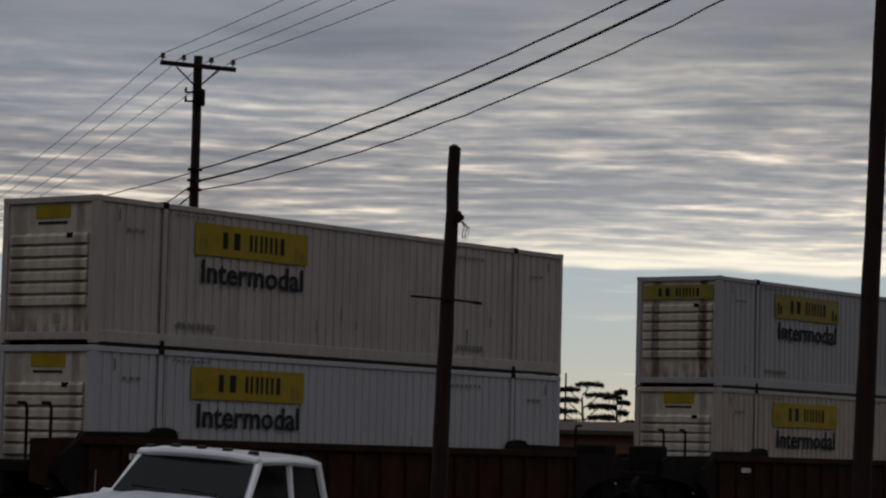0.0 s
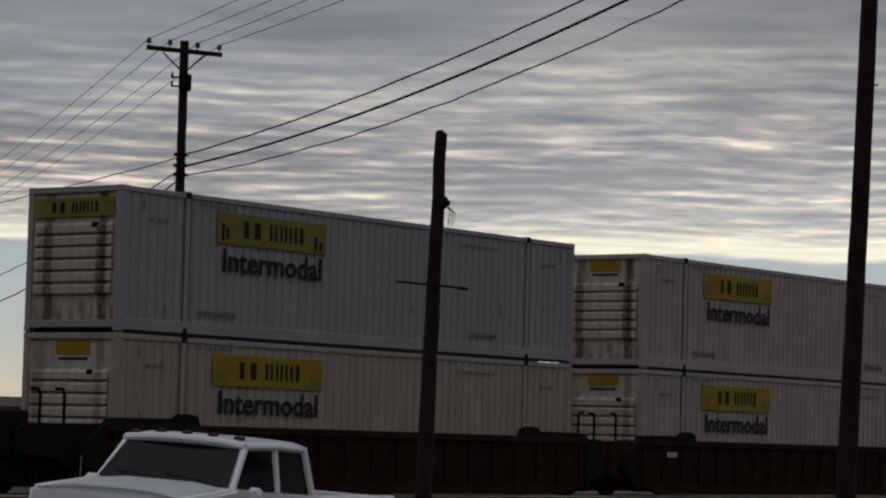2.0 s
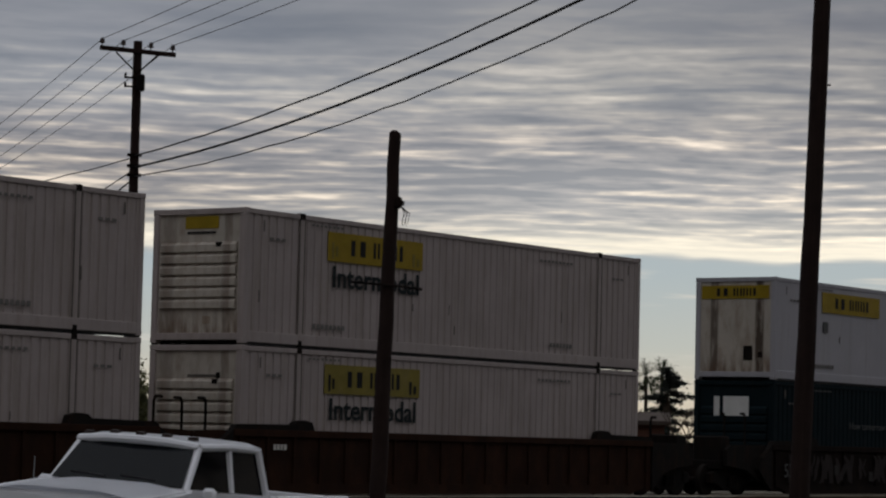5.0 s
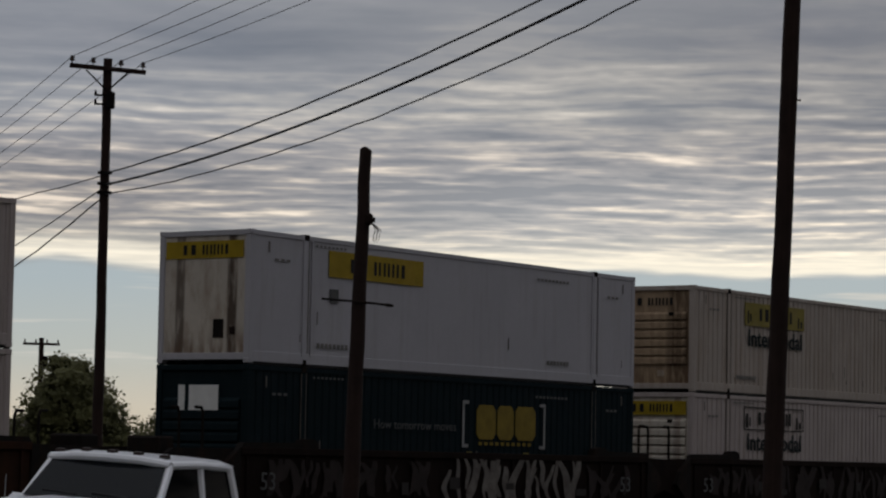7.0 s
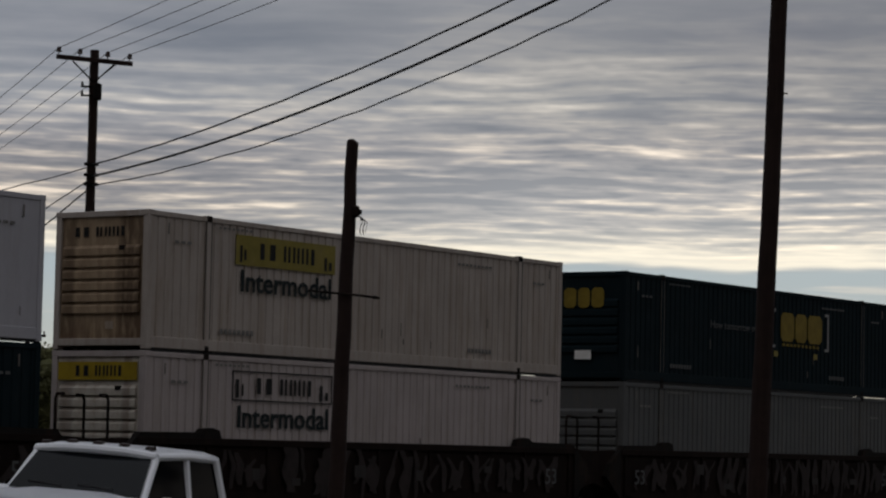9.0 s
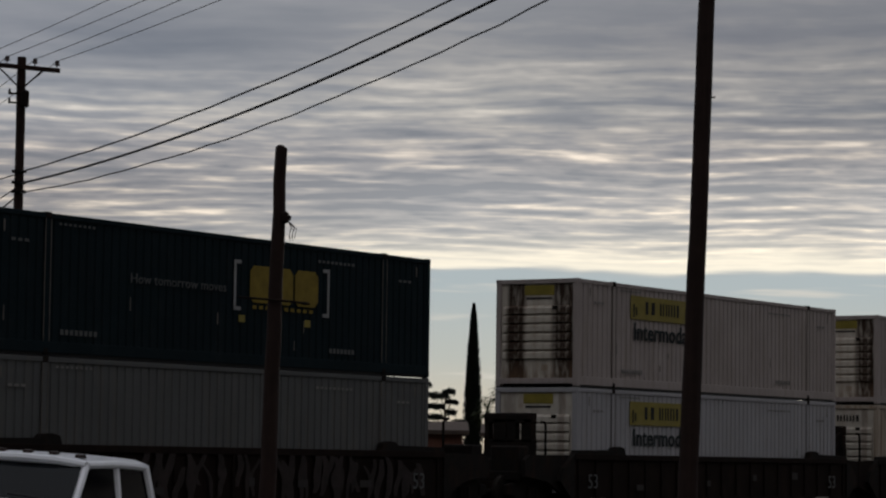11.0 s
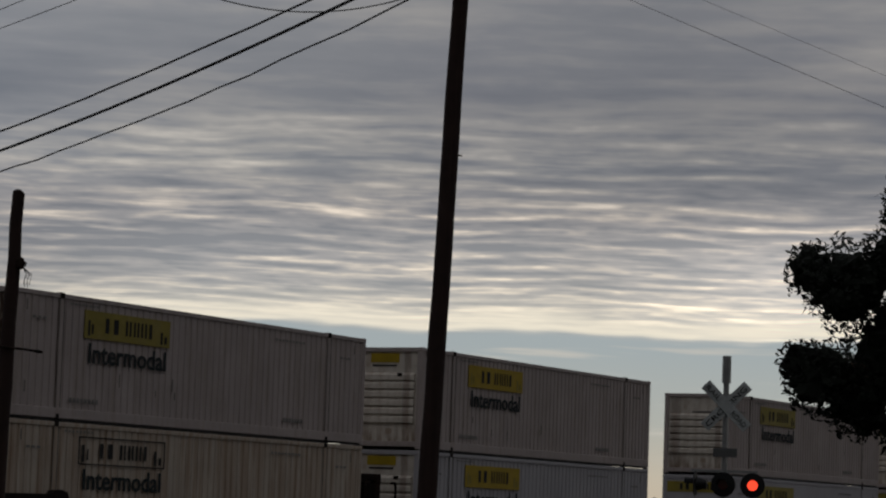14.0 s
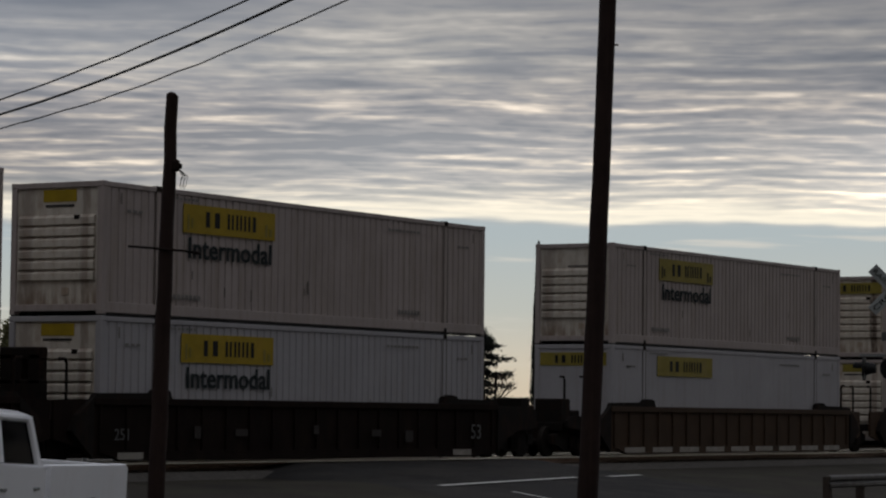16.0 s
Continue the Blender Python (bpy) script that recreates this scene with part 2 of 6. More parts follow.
M_WIRE = material("black_cable_sheath", (0.022, 0.022, 0.024), 0.6, vary=0.2)
M_CERAMIC = material("brown_insulator_glaze", (0.05, 0.03, 0.025), 0.25, vary=0.2)
M_STEEL = material("galvanised_steel", (0.32, 0.33, 0.33), 0.45, 0.7, vary=0.2, dirt=(0.16, 0.13, 0.1), dirt_amt=0.3)
M_OLDSTEEL = material("dull_weathered_steel", (0.14, 0.135, 0.13), 0.6, 0.5, vary=0.3, dirt=(0.07, 0.05, 0.04), dirt_amt=0.5)
M_RAIL = material("rusty_rail_steel", (0.16, 0.10, 0.07), 0.5, 0.5, vary=0.25)
M_RAILTOP = material("polished_rail_head", (0.62, 0.60, 0.58), 0.30, 1.0, vary=0.1)
M_TIE = material("old_tie_wood", (0.07, 0.055, 0.045), 0.9, vary=0.35, bump=0.4)
M_BALLAST = material("crushed_stone_ballast", (0.085, 0.078, 0.07), 0.95, vary=0.45, scale=9, bump=1.0, bump_scale=22)
M_GROUND = material("dry_dirt_and_weeds", (0.028, 0.023, 0.018), 0.95, vary=0.4, scale=0.35, dirt=(0.05, 0.055, 0.03), dirt_amt=0.6, dirt_scale=(0.3, 0.3, 0.3), bump=0.8, bump_scale=8)
M_ASPHALT = material("worn_asphalt", (0.022, 0.0208, 0.020), 0.9, vary=0.45, scale=0.5, dirt=(0.055, 0.048, 0.040), dirt_amt=0.6, dirt_scale=(0.4, 0.4, 0.4), bump=0.4, bump_scale=50)
M_PAINTLINE = material("worn_road_paint", (0.55, 0.55, 0.52), 0.7, vary=0.2, dirt=(0.1, 0.1, 0.1), dirt_amt=0.6, dirt_scale=(2, 2, 2))
M_TRUCK = material("white_car_paint", (0.80, 0.81, 0.84), 0.42, vary=0.04, scale=1.0, dirt=(0.5, 0.48, 0.44), dirt_amt=0.2)
M_TRUCK.node_tree.nodes["Principled BSDF"].inputs["Coat Weight"].default_value = 0.1
M_TRUCK.node_tree.nodes["Principled BSDF"].inputs["Specular IOR Level"].default_value = 0.25
M_KSILL = material("worn_white_sill_paint", (0.30, 0.28, 0.25), 0.7, vary=0.25, dirt=(0.08, 0.06, 0.05), dirt_amt=0.6, dirt_scale=(3, 3, 3))
M_WHEEL = material("grimy_wheel_steel", (0.016, 0.013, 0.011), 0.75, vary=0.3, gloss=0.08)
M_TRIM = material("black_rubber_trim", (0.011, 0.011, 0.012), 0.6, vary=0.2)
M_AMBER = material("amber_marker_lens", (0.022, 0.012, 0.010), 0.5, vary=0.1, gloss=0.1)
M_REDDARK = material("unlit_red_lens", (0.10, 0.01, 0.008), 0.2, vary=0.1)
M_REDLIT = material("lit_red_signal_lens", (1.0, 0.07, 0.03), 0.3, vary=0.05, emit=1.6)
M_SIGNRED = material("red_sign_face", (0.30, 0.022, 0.022), 0.5, vary=0.1)
M_LEAF = material("dark_green_foliage", (0.040, 0.052, 0.020), 0.8, vary=0.5, scale=1.5, per_object=0.2)
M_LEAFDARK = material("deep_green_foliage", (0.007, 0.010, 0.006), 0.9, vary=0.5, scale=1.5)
M_OLIVE = material("olive_bush_foliage", (0.105, 0.105, 0.042), 0.8, vary=0.5, scale=1.2)
M_BARK = material("grey_brown_bark", (0.075, 0.055, 0.04), 0.9, vary=0.35, scale=3, bump=0.6)
M_WALLTAN = material("tan_stucco", (0.32, 0.27, 0.21), 0.9, vary=0.12, scale=0.8, bump=0.2)
M_WALLBRICK = material("red_brown_brick_wall", (0.15, 0.07, 0.05), 0.9, vary=0.2, scale=1.0, bump=0.2)
M_ROOF = material("brown_roof_felt", (0.08, 0.06, 0.05), 0.9, vary=0.25)


def streaked(name, base, soot, streaks):
    """End-wall paint with upright soot and rust streaks at given places across the wall (y, half width, strength)."""
    m = material(name, base, 0.65, vary=0.13, scale=0.9, dirt=(0.22, 0.14, 0.09), dirt_amt=0.6, dirt_scale=(1.8, 1.8, 0.7))
    nt = m.node_tree
    bsdf = nt.nodes["Principled BSDF"]
    col = bsdf.inputs["Base Color"].links[0].from_socket
    co = nt.nodes.new("ShaderNodeTexCoord").outputs["Object"]
    sep = nt.nodes.new("ShaderNodeSeparateXYZ")
    nt.links.new(co, sep.inputs[0])
    tex = nt.nodes.new("ShaderNodeTexNoise")
    tex.inputs["Scale"].default_value, tex.inputs["Detail"].default_value, tex.inputs["Roughness"].default_value = 4.0, 4.0, 0.6
    run = nt.nodes.new("ShaderNodeMapping")
    run.inputs["Scale"].default_value = (1.0, 1.5, 0.35)
    nt.links.new(co, run.inputs["Vector"])
    nt.links.new(run.outputs[0], tex.inputs["Vector"])

    def op(kind, a, b):
        n = nt.nodes.new("ShaderNodeMath")
        n.operation, n.use_clamp = kind, kind in ("SUBTRACT", "MULTIPLY")
        for i, v in enumerate((a, b)):
            if isinstance(v, (int, float)):
                n.inputs[i].default_value = v
            else:
                nt.links.new(v, n.inputs[i])
        return n.outputs[0]

    for y0, half, amt in streaks:
        dist = nt.nodes.new("ShaderNodeMath")
        dist.operation = "ABSOLUTE"
        minus = nt.nodes.new("ShaderNodeMath")
        minus.operation, minus.inputs[1].default_value = "SUBTRACT", y0
        nt.links.new(sep.outputs[1], minus.inputs[0])
        nt.links.new(minus.outputs[0], dist.inputs[0])
        fall = op("SUBTRACT", 1.0, op("DIVIDE", dist.outputs[0], half))
        grain = op("MULTIPLY", op("SUBTRACT", tex.outputs["Fac"], 0.22), 3.3)
        mask = op("MULTIPLY", op("MULTIPLY", op("MULTIPLY", fall, 2.6), grain), amt)
        mx = nt.nodes.new("ShaderNodeMix")
        mx.data_type = "RGBA"
        mx.inputs[7].default_value = (*soot, 1)
        nt.links.new(mask, mx.inputs[0])
        nt.links.new(col, mx.inputs[6])
        col = mx.outputs[2]
    low = nt.nodes.new("ShaderNodeValToRGB")      # rust along the foot of the wall
    els = low.color_ramp.elements
    els[0].position, els[0].color = 0.18, (0, 0, 0, 1)
    els[-1].position, els[-1].color = 0.85, (0, 0, 0, 1)
    els.new(0.22).color = (1, 1, 1, 1)
    els.new(0.45).color = (0.6, 0.6, 0.6, 1)
    nt.links.new(sep.outputs[2], low.inputs[0])
    patchy = op("MULTIPLY", op("SUBTRACT", tex.outputs["Fac"], 0.40), 4.0)
    mx = nt.nodes.new("ShaderNodeMix")
    mx.data_type = "RGBA"
    mx.inputs[7].default_value = (0.13, 0.075, 0.045, 1)
    nt.links.new(op("MULTIPLY", op("MULTIPLY", low.outputs[0], patchy), 0.85), mx.inputs[0])
    nt.links.new(col, mx.inputs[6])
    nt.links.new(mx.outputs[2], bsdf.inputs["Base Color"])
    return m


def glass(name, tint, rough=0.05):
    m = bpy.data.materials.new(name)
    m.use_nodes = True
    b = m.node_tree.nodes["Principled BSDF"]
    b.inputs["Base Color"].default_value = (*tint, 1)
    b.inputs["Roughness"].default_value, b.inputs["IOR"].default_value = rough, 1.14
    b.inputs["Transmission Weight"].default_value = 0.4
    return m


M_GLASS = glass("tinted_window_glass", (0.008, 0.009, 0.011))
M_SCREEN = glass("windscreen_glass", (0.010, 0.012, 0.014), 0.08)
M_SCREEN.node_tree.nodes["Principled BSDF"].inputs["IOR"].default_value = 1.2
M_SIDEGLASS = glass("dark_side_window_glass", (0.004, 0.004, 0.005))
M_SIDEGLASS.node_tree.nodes["Principled BSDF"].inputs["IOR"].default_value = 1.03
M_SIDEGLASS.node_tree.nodes["Principled BSDF"].inputs["Transmission Weight"].default_value = 0.1

END_BASE = (0.50, 0.455, 0.39)
M_END_SOOT_A = streaked("end_wall_thin_soot", END_BASE, (0.05, 0.03, 0.02), ((0.52, 0.16, 0.9), (1.98, 0.15, 0.75)))
M_END_SOOT_B = streaked("end_wall_heavy_soot", END_BASE, (0.035, 0.02, 0.012), ((0.45, 0.42, 1.0), (1.95, 0.34, 1.0)))
M_END_BROWN = streaked("end_wall_brown_stain", (0.42, 0.31, 0.20), (0.06, 0.035, 0.02), ((0.35, 0.55, 0.8), (1.3, 0.9, 0.35), (2.25, 0.3, 0.7)))
M_END_LIGHT = streaked("end_wall_light_grime", (0.52, 0.48, 0.42), (0.10, 0.06, 0.04), ((0.50, 0.14, 0.5), (2.15, 0.25, 0.45)))

# ---- mesh helpers ----


def box(bm, x0, y0, z0, x1, y1, z1, bevel=0.0):
    vs = [bm.verts.new(c) for c in ((x0, y0, z0), (x1, y0, z0), (x1, y1, z0), (x0, y1, z0), (x0, y0, z1), (x1, y0, z1), (x1, y1, z1), (x0, y1, z1))]
    fs = [bm.faces.new([vs[i] for i in q]) for q in ((0, 3, 2, 1), (4, 5, 6, 7), (0, 1, 5, 4), (1, 2, 6, 5), (2, 3, 7, 6), (3, 0, 4, 7))]
    if bevel:
        es = list({e for f in fs for e in f.edges})
        bmesh.ops.bevel(bm, geom=es, offset=bevel, segments=1, affect="EDGES")
    return bm


def tube(bm, pts, radii, sides=10, cap=True):
    """A round tube along points, with a radius at each."""
    pts = [Vector(p) for p in pts]
    rings = []
    side = None
    for i, p in enumerate(pts):
        d = (pts[min(i + 1, len(pts) - 1)] - pts[max(i - 1, 0)]).normalized()
        if side is None:
            side = d.orthogonal().normalized()
        side = (side - d * side.dot(d)).normalized()
        up = d.cross(side)
        r = radii[i] if isinstance(radii, (list, tuple)) else radii
        rings.append([bm.verts.new(p + (side * math.cos(a) + up * math.sin(a)) * r) for a in (2 * math.pi * k / sides for k in range(sides))])
    for a, b in zip(rings, rings[1:]):
        for k in range(sides):
            bm.faces.new((a[k], a[(k + 1) % sides], b[(k + 1) % sides], b[k]))
    if cap:
        bm.faces.new(rings[0][::-1])
        bm.faces.new(rings[-1])
    return bm


def prism(bm, outline, axis, a, b):
    """Pushes a flat outline of (u, v) along axis 'x', 'y' or 'z' from a to b."""
    def at(u, v, w):
        return {"x": (w, u, v), "y": (u, w, v), "z": (u, v, w)}[axis]
    lo = [bm.verts.new(at(u, v, a)) for u, v in outline]
    hi = [bm.verts.new(at(u, v, b)) for u, v in outline]
    n = len(outline)
    for i in range(n):
        bm.faces.new((lo[i], lo[(i + 1) % n], hi[(i + 1) % n], hi[i]))
    bm.faces.new(lo[::-1])
    bm.faces.new(hi)
    return bm


def to_mesh(name, bm, material_, smooth=False):
    bmesh.ops.recalc_face_normals(bm, faces=bm.faces)
    me = bpy.data.meshes.new(name)
    bm.to_mesh(me)
    bm.free()
    me.materials.append(material_)
    if smooth:
        me.polygons.foreach_set("use_smooth", [True] * len(me.polygons))
        me.set_sharp_from_angle(angle=radians(40))
    return me


def part(name, bm, material_, parent=None, label="", smooth=False, at=None):
    ob = new(name, to_mesh(name, bm, material_, smooth))
    if parent:
        ob.parent = parent
    if at is not None:
        ob.matrix_basis = at
    return tagged(ob, label)


def shared(name, me, parent, at=None, label=""):
    ob = new(name, me)
    ob.parent = parent
    if at is not None:
        ob.matrix_basis = at
    return tagged(ob, label)


def thing(name, label, category, at=None, group="", kind=""):
    ob = new(name)
    ob.empty_display_size = 0.3
    if at is not None:
        ob.matrix_basis = at
    return tagged(ob, label, category, group, kind)


def lettering(text, size, width=None, bold=0.0):
    """Flat letters of the built-in font as a mesh in the x-y plane, from the left end of the base line; squeezed to width."""
    cu = bpy.data.curves.new("letters", "FONT")
    cu.body, cu.size, cu.extrude, cu.resolution_u, cu.offset = text, size, 0.004, 2, bold
    ob = bpy.data.objects.new("letters", cu)
    scene.collection.objects.link(ob)
    me = bpy.data.meshes.new_from_object(ob.evaluated_get(bpy.context.evaluated_depsgraph_get()))
    bpy.data.objects.remove(ob)
    xs = [v.co.x for v in me.vertices]
    if width and xs:
        lo, k = min(xs), width / (max(xs) - min(xs))
        for v in me.vertices:
            v.co.x = (v.co.x - lo) * k
    return me


def sign_text(name, text, size, width, mat, parent, at, label=""):
    me = lettering(text, size, width)
    me.materials.clear()
    me.materials.append(mat)
    return shared(name, me, parent, at, label)

# ---- ground, road, track ----
TRACK_Y = SIDE + 1.295


def polar(az, el, r):
    """The place at heading az and height el (degrees) at r metres from the lens."""
    a = radians(az)
    return Vector((r * math.sin(a), r * math.cos(a), EYE + r * math.tan(radians(el))))


def ground_z(x, y):
    k = min(1.0, max(0.0, (y - 25.0) / 9.5))
    return 0.55 * k * k * (3 - 2 * k)


def make_ground():
    bm = bmesh.new()
    ys = [-3000, -600, -120, -30, 0, 10, 18, 22, 25] + [25 + 0.5 * i for i in range(1, 20)] + [36, 42, 60, 120, 300, 900, 3000]
    xs = [-3000, -500, -100, -40, 0, 20, 40, 60, 80, 100, 160, 300, 900, 3000]
    grid = [[bm.verts.new((x, y, ground_z(x, y))) for x in xs] for y in ys]
    for a, b in zip(grid, grid[1:]):
        for i in range(len(xs) - 1):
            bm.faces.new((a[i], a[i + 1], b[i + 1], b[i]))
    ob = part("ground", bm, M_GROUND, smooth=True)
    tagged(ob, "bare dry dirt with thin weeds beside the tracks", "ground", kind="structure")


ROAD_FROM, ROAD_WAY = Vector((49.5, 16.0)), Vector((0.46, 0.888)).normalized()
ROAD_SIDE = Vector((ROAD_WAY.y, -ROAD_WAY.x))


def make_road():
    bm = bmesh.new()
    rows = []
    for i in range(-90, 181):
        s = i * 0.5
        c = ROAD_FROM + ROAD_WAY * s
        row = []
        for w in (-6.6, -4.58, 0.0, 4.58, 6.6):
            p = c + ROAD_SIDE * w
            near = max(0.0, 1 - abs(p.y - TRACK_Y) / 5.0)
            out = abs(w) > 4.59
            row.append(bm.verts.new((p.x, p.y, ground_z(p.x, p.y) + (-0.03 if out else 0.03) + (0.05 if out else 0.285) * min(1.0, near * 2.0) - (0.02 if abs(abs(p.y - TRACK_Y) - 0.7175) < 0.2 else 0))))
        rows.append(row)
    for a, b in zip(rows, rows[1:]):
        for i in range(4):
            bm.faces.new((a[i], a[i + 1], b[i + 1], b[i]))
    road = part("road", bm, M_ASPHALT, smooth=True)
    tagged(road, "worn grey asphalt street crossing the railway", "road", kind="structure")
    for w0, s0, s1 in ((4.2, -30, 15.0), (-2.9, -30, 15.3), (0.0, -30, 13.0)):
        bm = bmesh.new()
        n = int((s1 - s0) / 0.5)
        pr = []
        for i in range(n + 1):
            c = ROAD_FROM + ROAD_WAY * (s0 + i * 0.5)
            row = []
            for w in (w0 - 0.06, w0 + 0.06):
                p = c + ROAD_SIDE * w
                near = max(0.0, 1 - abs(p.y - TRACK_Y) / 5.0)
                row.append(bm.verts.new((p.x, p.y, ground_z(p.x, p.y) + 0.038 + 0.285 * min(1.0, near * 2.0))))
            pr.append(row)
        for a, b in zip(pr, pr[1:]):
            bm.faces.new((a[0], a[1], b[1], b[0]))
        part("road_line", bm, M_PAINTLINE, road, "worn white painted line")
    # worn stop bar that runs beside the rails
    for (xa, ya), (xb, yb) in (((52.9, 31.95), (60.75, 32.85)), ((62.3, 32.80), (64.4, 33.0))):
        bm = bmesh.new()
        lo, hi = [], []
        n = 16
        for k in range(n + 1):
            x, y = xa + (xb - xa) * k / n, ya + (yb - ya) * k / n
            for row, d in ((lo, -0.11), (hi, 0.11)):
                row.append(bm.verts.new((x, y + d, ground_z(x, y + d) + 0.05)))
        for k in range(n):
            bm.faces.new((lo[k], lo[k + 1], hi[k + 1], hi[k]))
        part("stop_line", bm, M_PAINTLINE, road, "worn white painted stop bar")


def make_track(name, yc, x0, x1, label):
    base = ground_z(60, yc)
    bm = bmesh.new()
    prism(bm, [(yc - 2.6, base - 0.05), (yc - 1.75, RAIL - 0.2), (yc + 1.75, RAIL - 0.2), (yc + 2.6, base - 0.05)], "x", x0, x1)
    track = part("railway_track", bm, M_BALLAST, label="")
    tagged(track, label, "railway track", kind="structure")
    for s in (-1, 1):
        y = yc + s * 0.7535
        bm = bmesh.new()
        prism(bm, [(y - 0.07, RAIL - 0.17), (y + 0.07, RAIL - 0.17), (y + 0.07, RAIL - 0.155), (y + 0.012, RAIL - 0.13), (y + 0.012, RAIL - 0.05), (y + 0.037, RAIL - 0.04),
                   (y + 0.037, RAIL - 0.004), (y - 0.037, RAIL - 0.004), (y - 0.037, RAIL - 0.04), (y - 0.012, RAIL - 0.05), (y - 0.012, RAIL - 0.13), (y - 0.07, RAIL - 0.155)], "x", x0, x1)
        rail = part("rail", bm, M_RAIL, track, "rust-brown steel rail")
        bm = bmesh.new()
        box(bm, x0, y - 0.0395, RAIL - 0.034, x1, y + 0.0395, RAIL)
        part("rail_head", bm, M_RAILTOP, rail, "polished running surface")
    bm = bmesh.new()
    box(bm, -0.11, -1.28, -0.1, 0.11, 1.28, 0.03, 0.012)
    tie = to_mesh("tie", bm, M_TIE)
    for i in range(230):
        shared("tie", tie, track, pose(22 + 0.53 * i, yc, RAIL - 0.2))


make_ground()
make_road()
make_track("near", TRACK_Y, -120, 400, "ballasted railway track with steel rails on wooden ties")

# ---- the train ----
LONG, WIDE, TALL = 16.154, 2.591, 2.896
UPPER_Z, LOWER_Z = 4.14, 1.214
BOX_MESH = {}


def gone(t):
    """How far the train has rolled after t seconds."""
    return 11.2 * t - 0.006 * t * t


def corrugated_wall(bm, x0, x1, z0, z1, y, depth, pitch, flat):
    """Upright ribs: an outline in x-y pushed up; flat is the share of the outer face."""
    n = max(1, round((x1 - x0) / pitch))
    p = (x1 - x0) / n
    pts = []
    for i in range(n):
        a = x0 + i * p
        f, g = p * flat * 0.5, p * (0.5 - flat * 0.5) * 0.45
        pts += [(a, y), (a + f, y), (a + f + g, y + depth), (a + p - f - g, y + depth), (a + p - f, y)]
    pts.append((x1, y))
    lo = [bm.verts.new((x, yy, z0)) for x, yy in pts]
    hi = [bm.verts.new((x, yy, z1)) for x, yy in pts]
    for i in range(len(pts) - 1):
        bm.faces.new((lo[i], lo[i + 1], hi[i + 1], hi[i]))


def box_meshes(ribs, end_style):
    """The meshes of a container's bare parts, made once for each kind."""
    key = (ribs, end_style)
    if key in BOX_MESH:
        return BOX_MESH[key]
    out = {}
    for key_w, y, s in (("side_wall", 0.028, 1), ("far_side_wall", WIDE - 0.028, -1)):
        bm = bmesh.new()
        if ribs:
            corrugated_wall(bm, 0.16, LONG - 0.16, 0.24, TALL - 0.10, y, s * 0.024, 0.262, 0.60)
        else:
            box(bm, 0.16, y - 0.003, 0.2, LONG - 0.16, y + 0.003, TALL - 0.08)
        out[key_w] = bm
    bm = bmesh.new()
    box(bm, 0.1, 0.05, TALL - 0.09, LONG - 0.1, WIDE - 0.05, TALL - 0.035)
    for i in range(26):
        x = 0.6 + i * 0.6
        box(bm, x, 0.3, TALL - 0.035, x + 0.28, WIDE - 0.3, TALL - 0.018)
    out["roof"] = bm
    bm = bmesh.new()
    box(bm, 0.05, 0.05, 0.14, LONG - 0.05, WIDE - 0.05, 0.19)
    for i in range(40):
        x = 0.3 + i * 0.4
        box(bm, x, 0.03, 0.03, x + 0.06, WIDE - 0.03, 0.14)
    # dark long beams added to keep light out of the gap between stacked containers
    box(bm, 0.15, 0.035, -0.022, LONG - 0.15, 0.075, 0.14)
    box(bm, 0.15, WIDE - 0.075, -0.022, LONG - 0.15, WIDE - 0.035, 0.14)
    out["floor_frame"] = bm
    bm = bmesh.new()
    for y0, y1 in ((0.0, 0.07), (WIDE - 0.07, WIDE)):
        box(bm, 0.15, y0 + 0.006, TALL - 0.12, LONG - 0.15, y1 - 0.006, TALL - 0.012, 0.008)
    box(bm, 0.004, 0.15, TALL - 0.13, 0.11, WIDE - 0.15, TALL - 0.006, 0.008)
    box(bm, LONG - 0.11, 0.15, TALL - 0.13, LONG - 0.004, WIDE - 0.15, TALL - 0.006, 0.008)
    out["top_rail"] = bm
    bm = bmesh.new()
    for y0, y1 in ((0.004, 0.09), (WIDE - 0.09, WIDE - 0.004)):
        box(bm, 0.15, y0, 0.035, LONG - 0.15, y1, 0.27, 0.01)
    box(bm, 0.004, 0.15, 0.07, 0.12, WIDE - 0.15, 0.22, 0.008)
    box(bm, LONG - 0.12, 0.15, 0.03, LONG - 0.004, WIDE - 0.15, 0.20, 0.008)
    out["bottom_rail"] = bm
    bm = bmesh.new()
    box(bm, 0.004, 0.004, 0.11, 0.165, 0.165, TALL - 0.11, 0.015)
    out["corner_post"] = bm
    bm = bmesh.new()
    box(bm, 1.905, 0.006, 0.11, 2.055, 0.06, TALL - 0.11, 0.008)
    out["inner_post"] = bm
    bm = bmesh.new()
    box(bm, 0.0, 0.0, 0.0, 0.178, 0.162, 0.118, 0.012)
    out["corner_casting"] = bm
    bm = bmesh.new()
    if end_style == "ribbed":
        box(bm, 0.05, 0.16, 0.19, 0.08, WIDE - 0.16, TALL - 0.12)
        rib = bmesh.new()      # one horizontal pressed rib
        prism(rib, [(0.052, 0), (-0.016, 0.010), (-0.016, 0.150), (0.052, 0.222)], "y", 0.24, WIDE - 0.24)
        out["end_rib"] = rib
    else:
        box(bm, 0.03, 0.16, 0.19, 0.08, WIDE - 0.16, TALL - 0.12)
    out["end_wall"] = bm
    if end_style != "ribbed":
        bm2 = bmesh.new()
        box(bm2, 0.01, 0.42, 0.62, 0.03, 0.56, 0.78)
        box(bm2, 0.01, 0.74, 0.55, 0.032, 1.02, 0.95)
        out["end_fittings"] = bm2
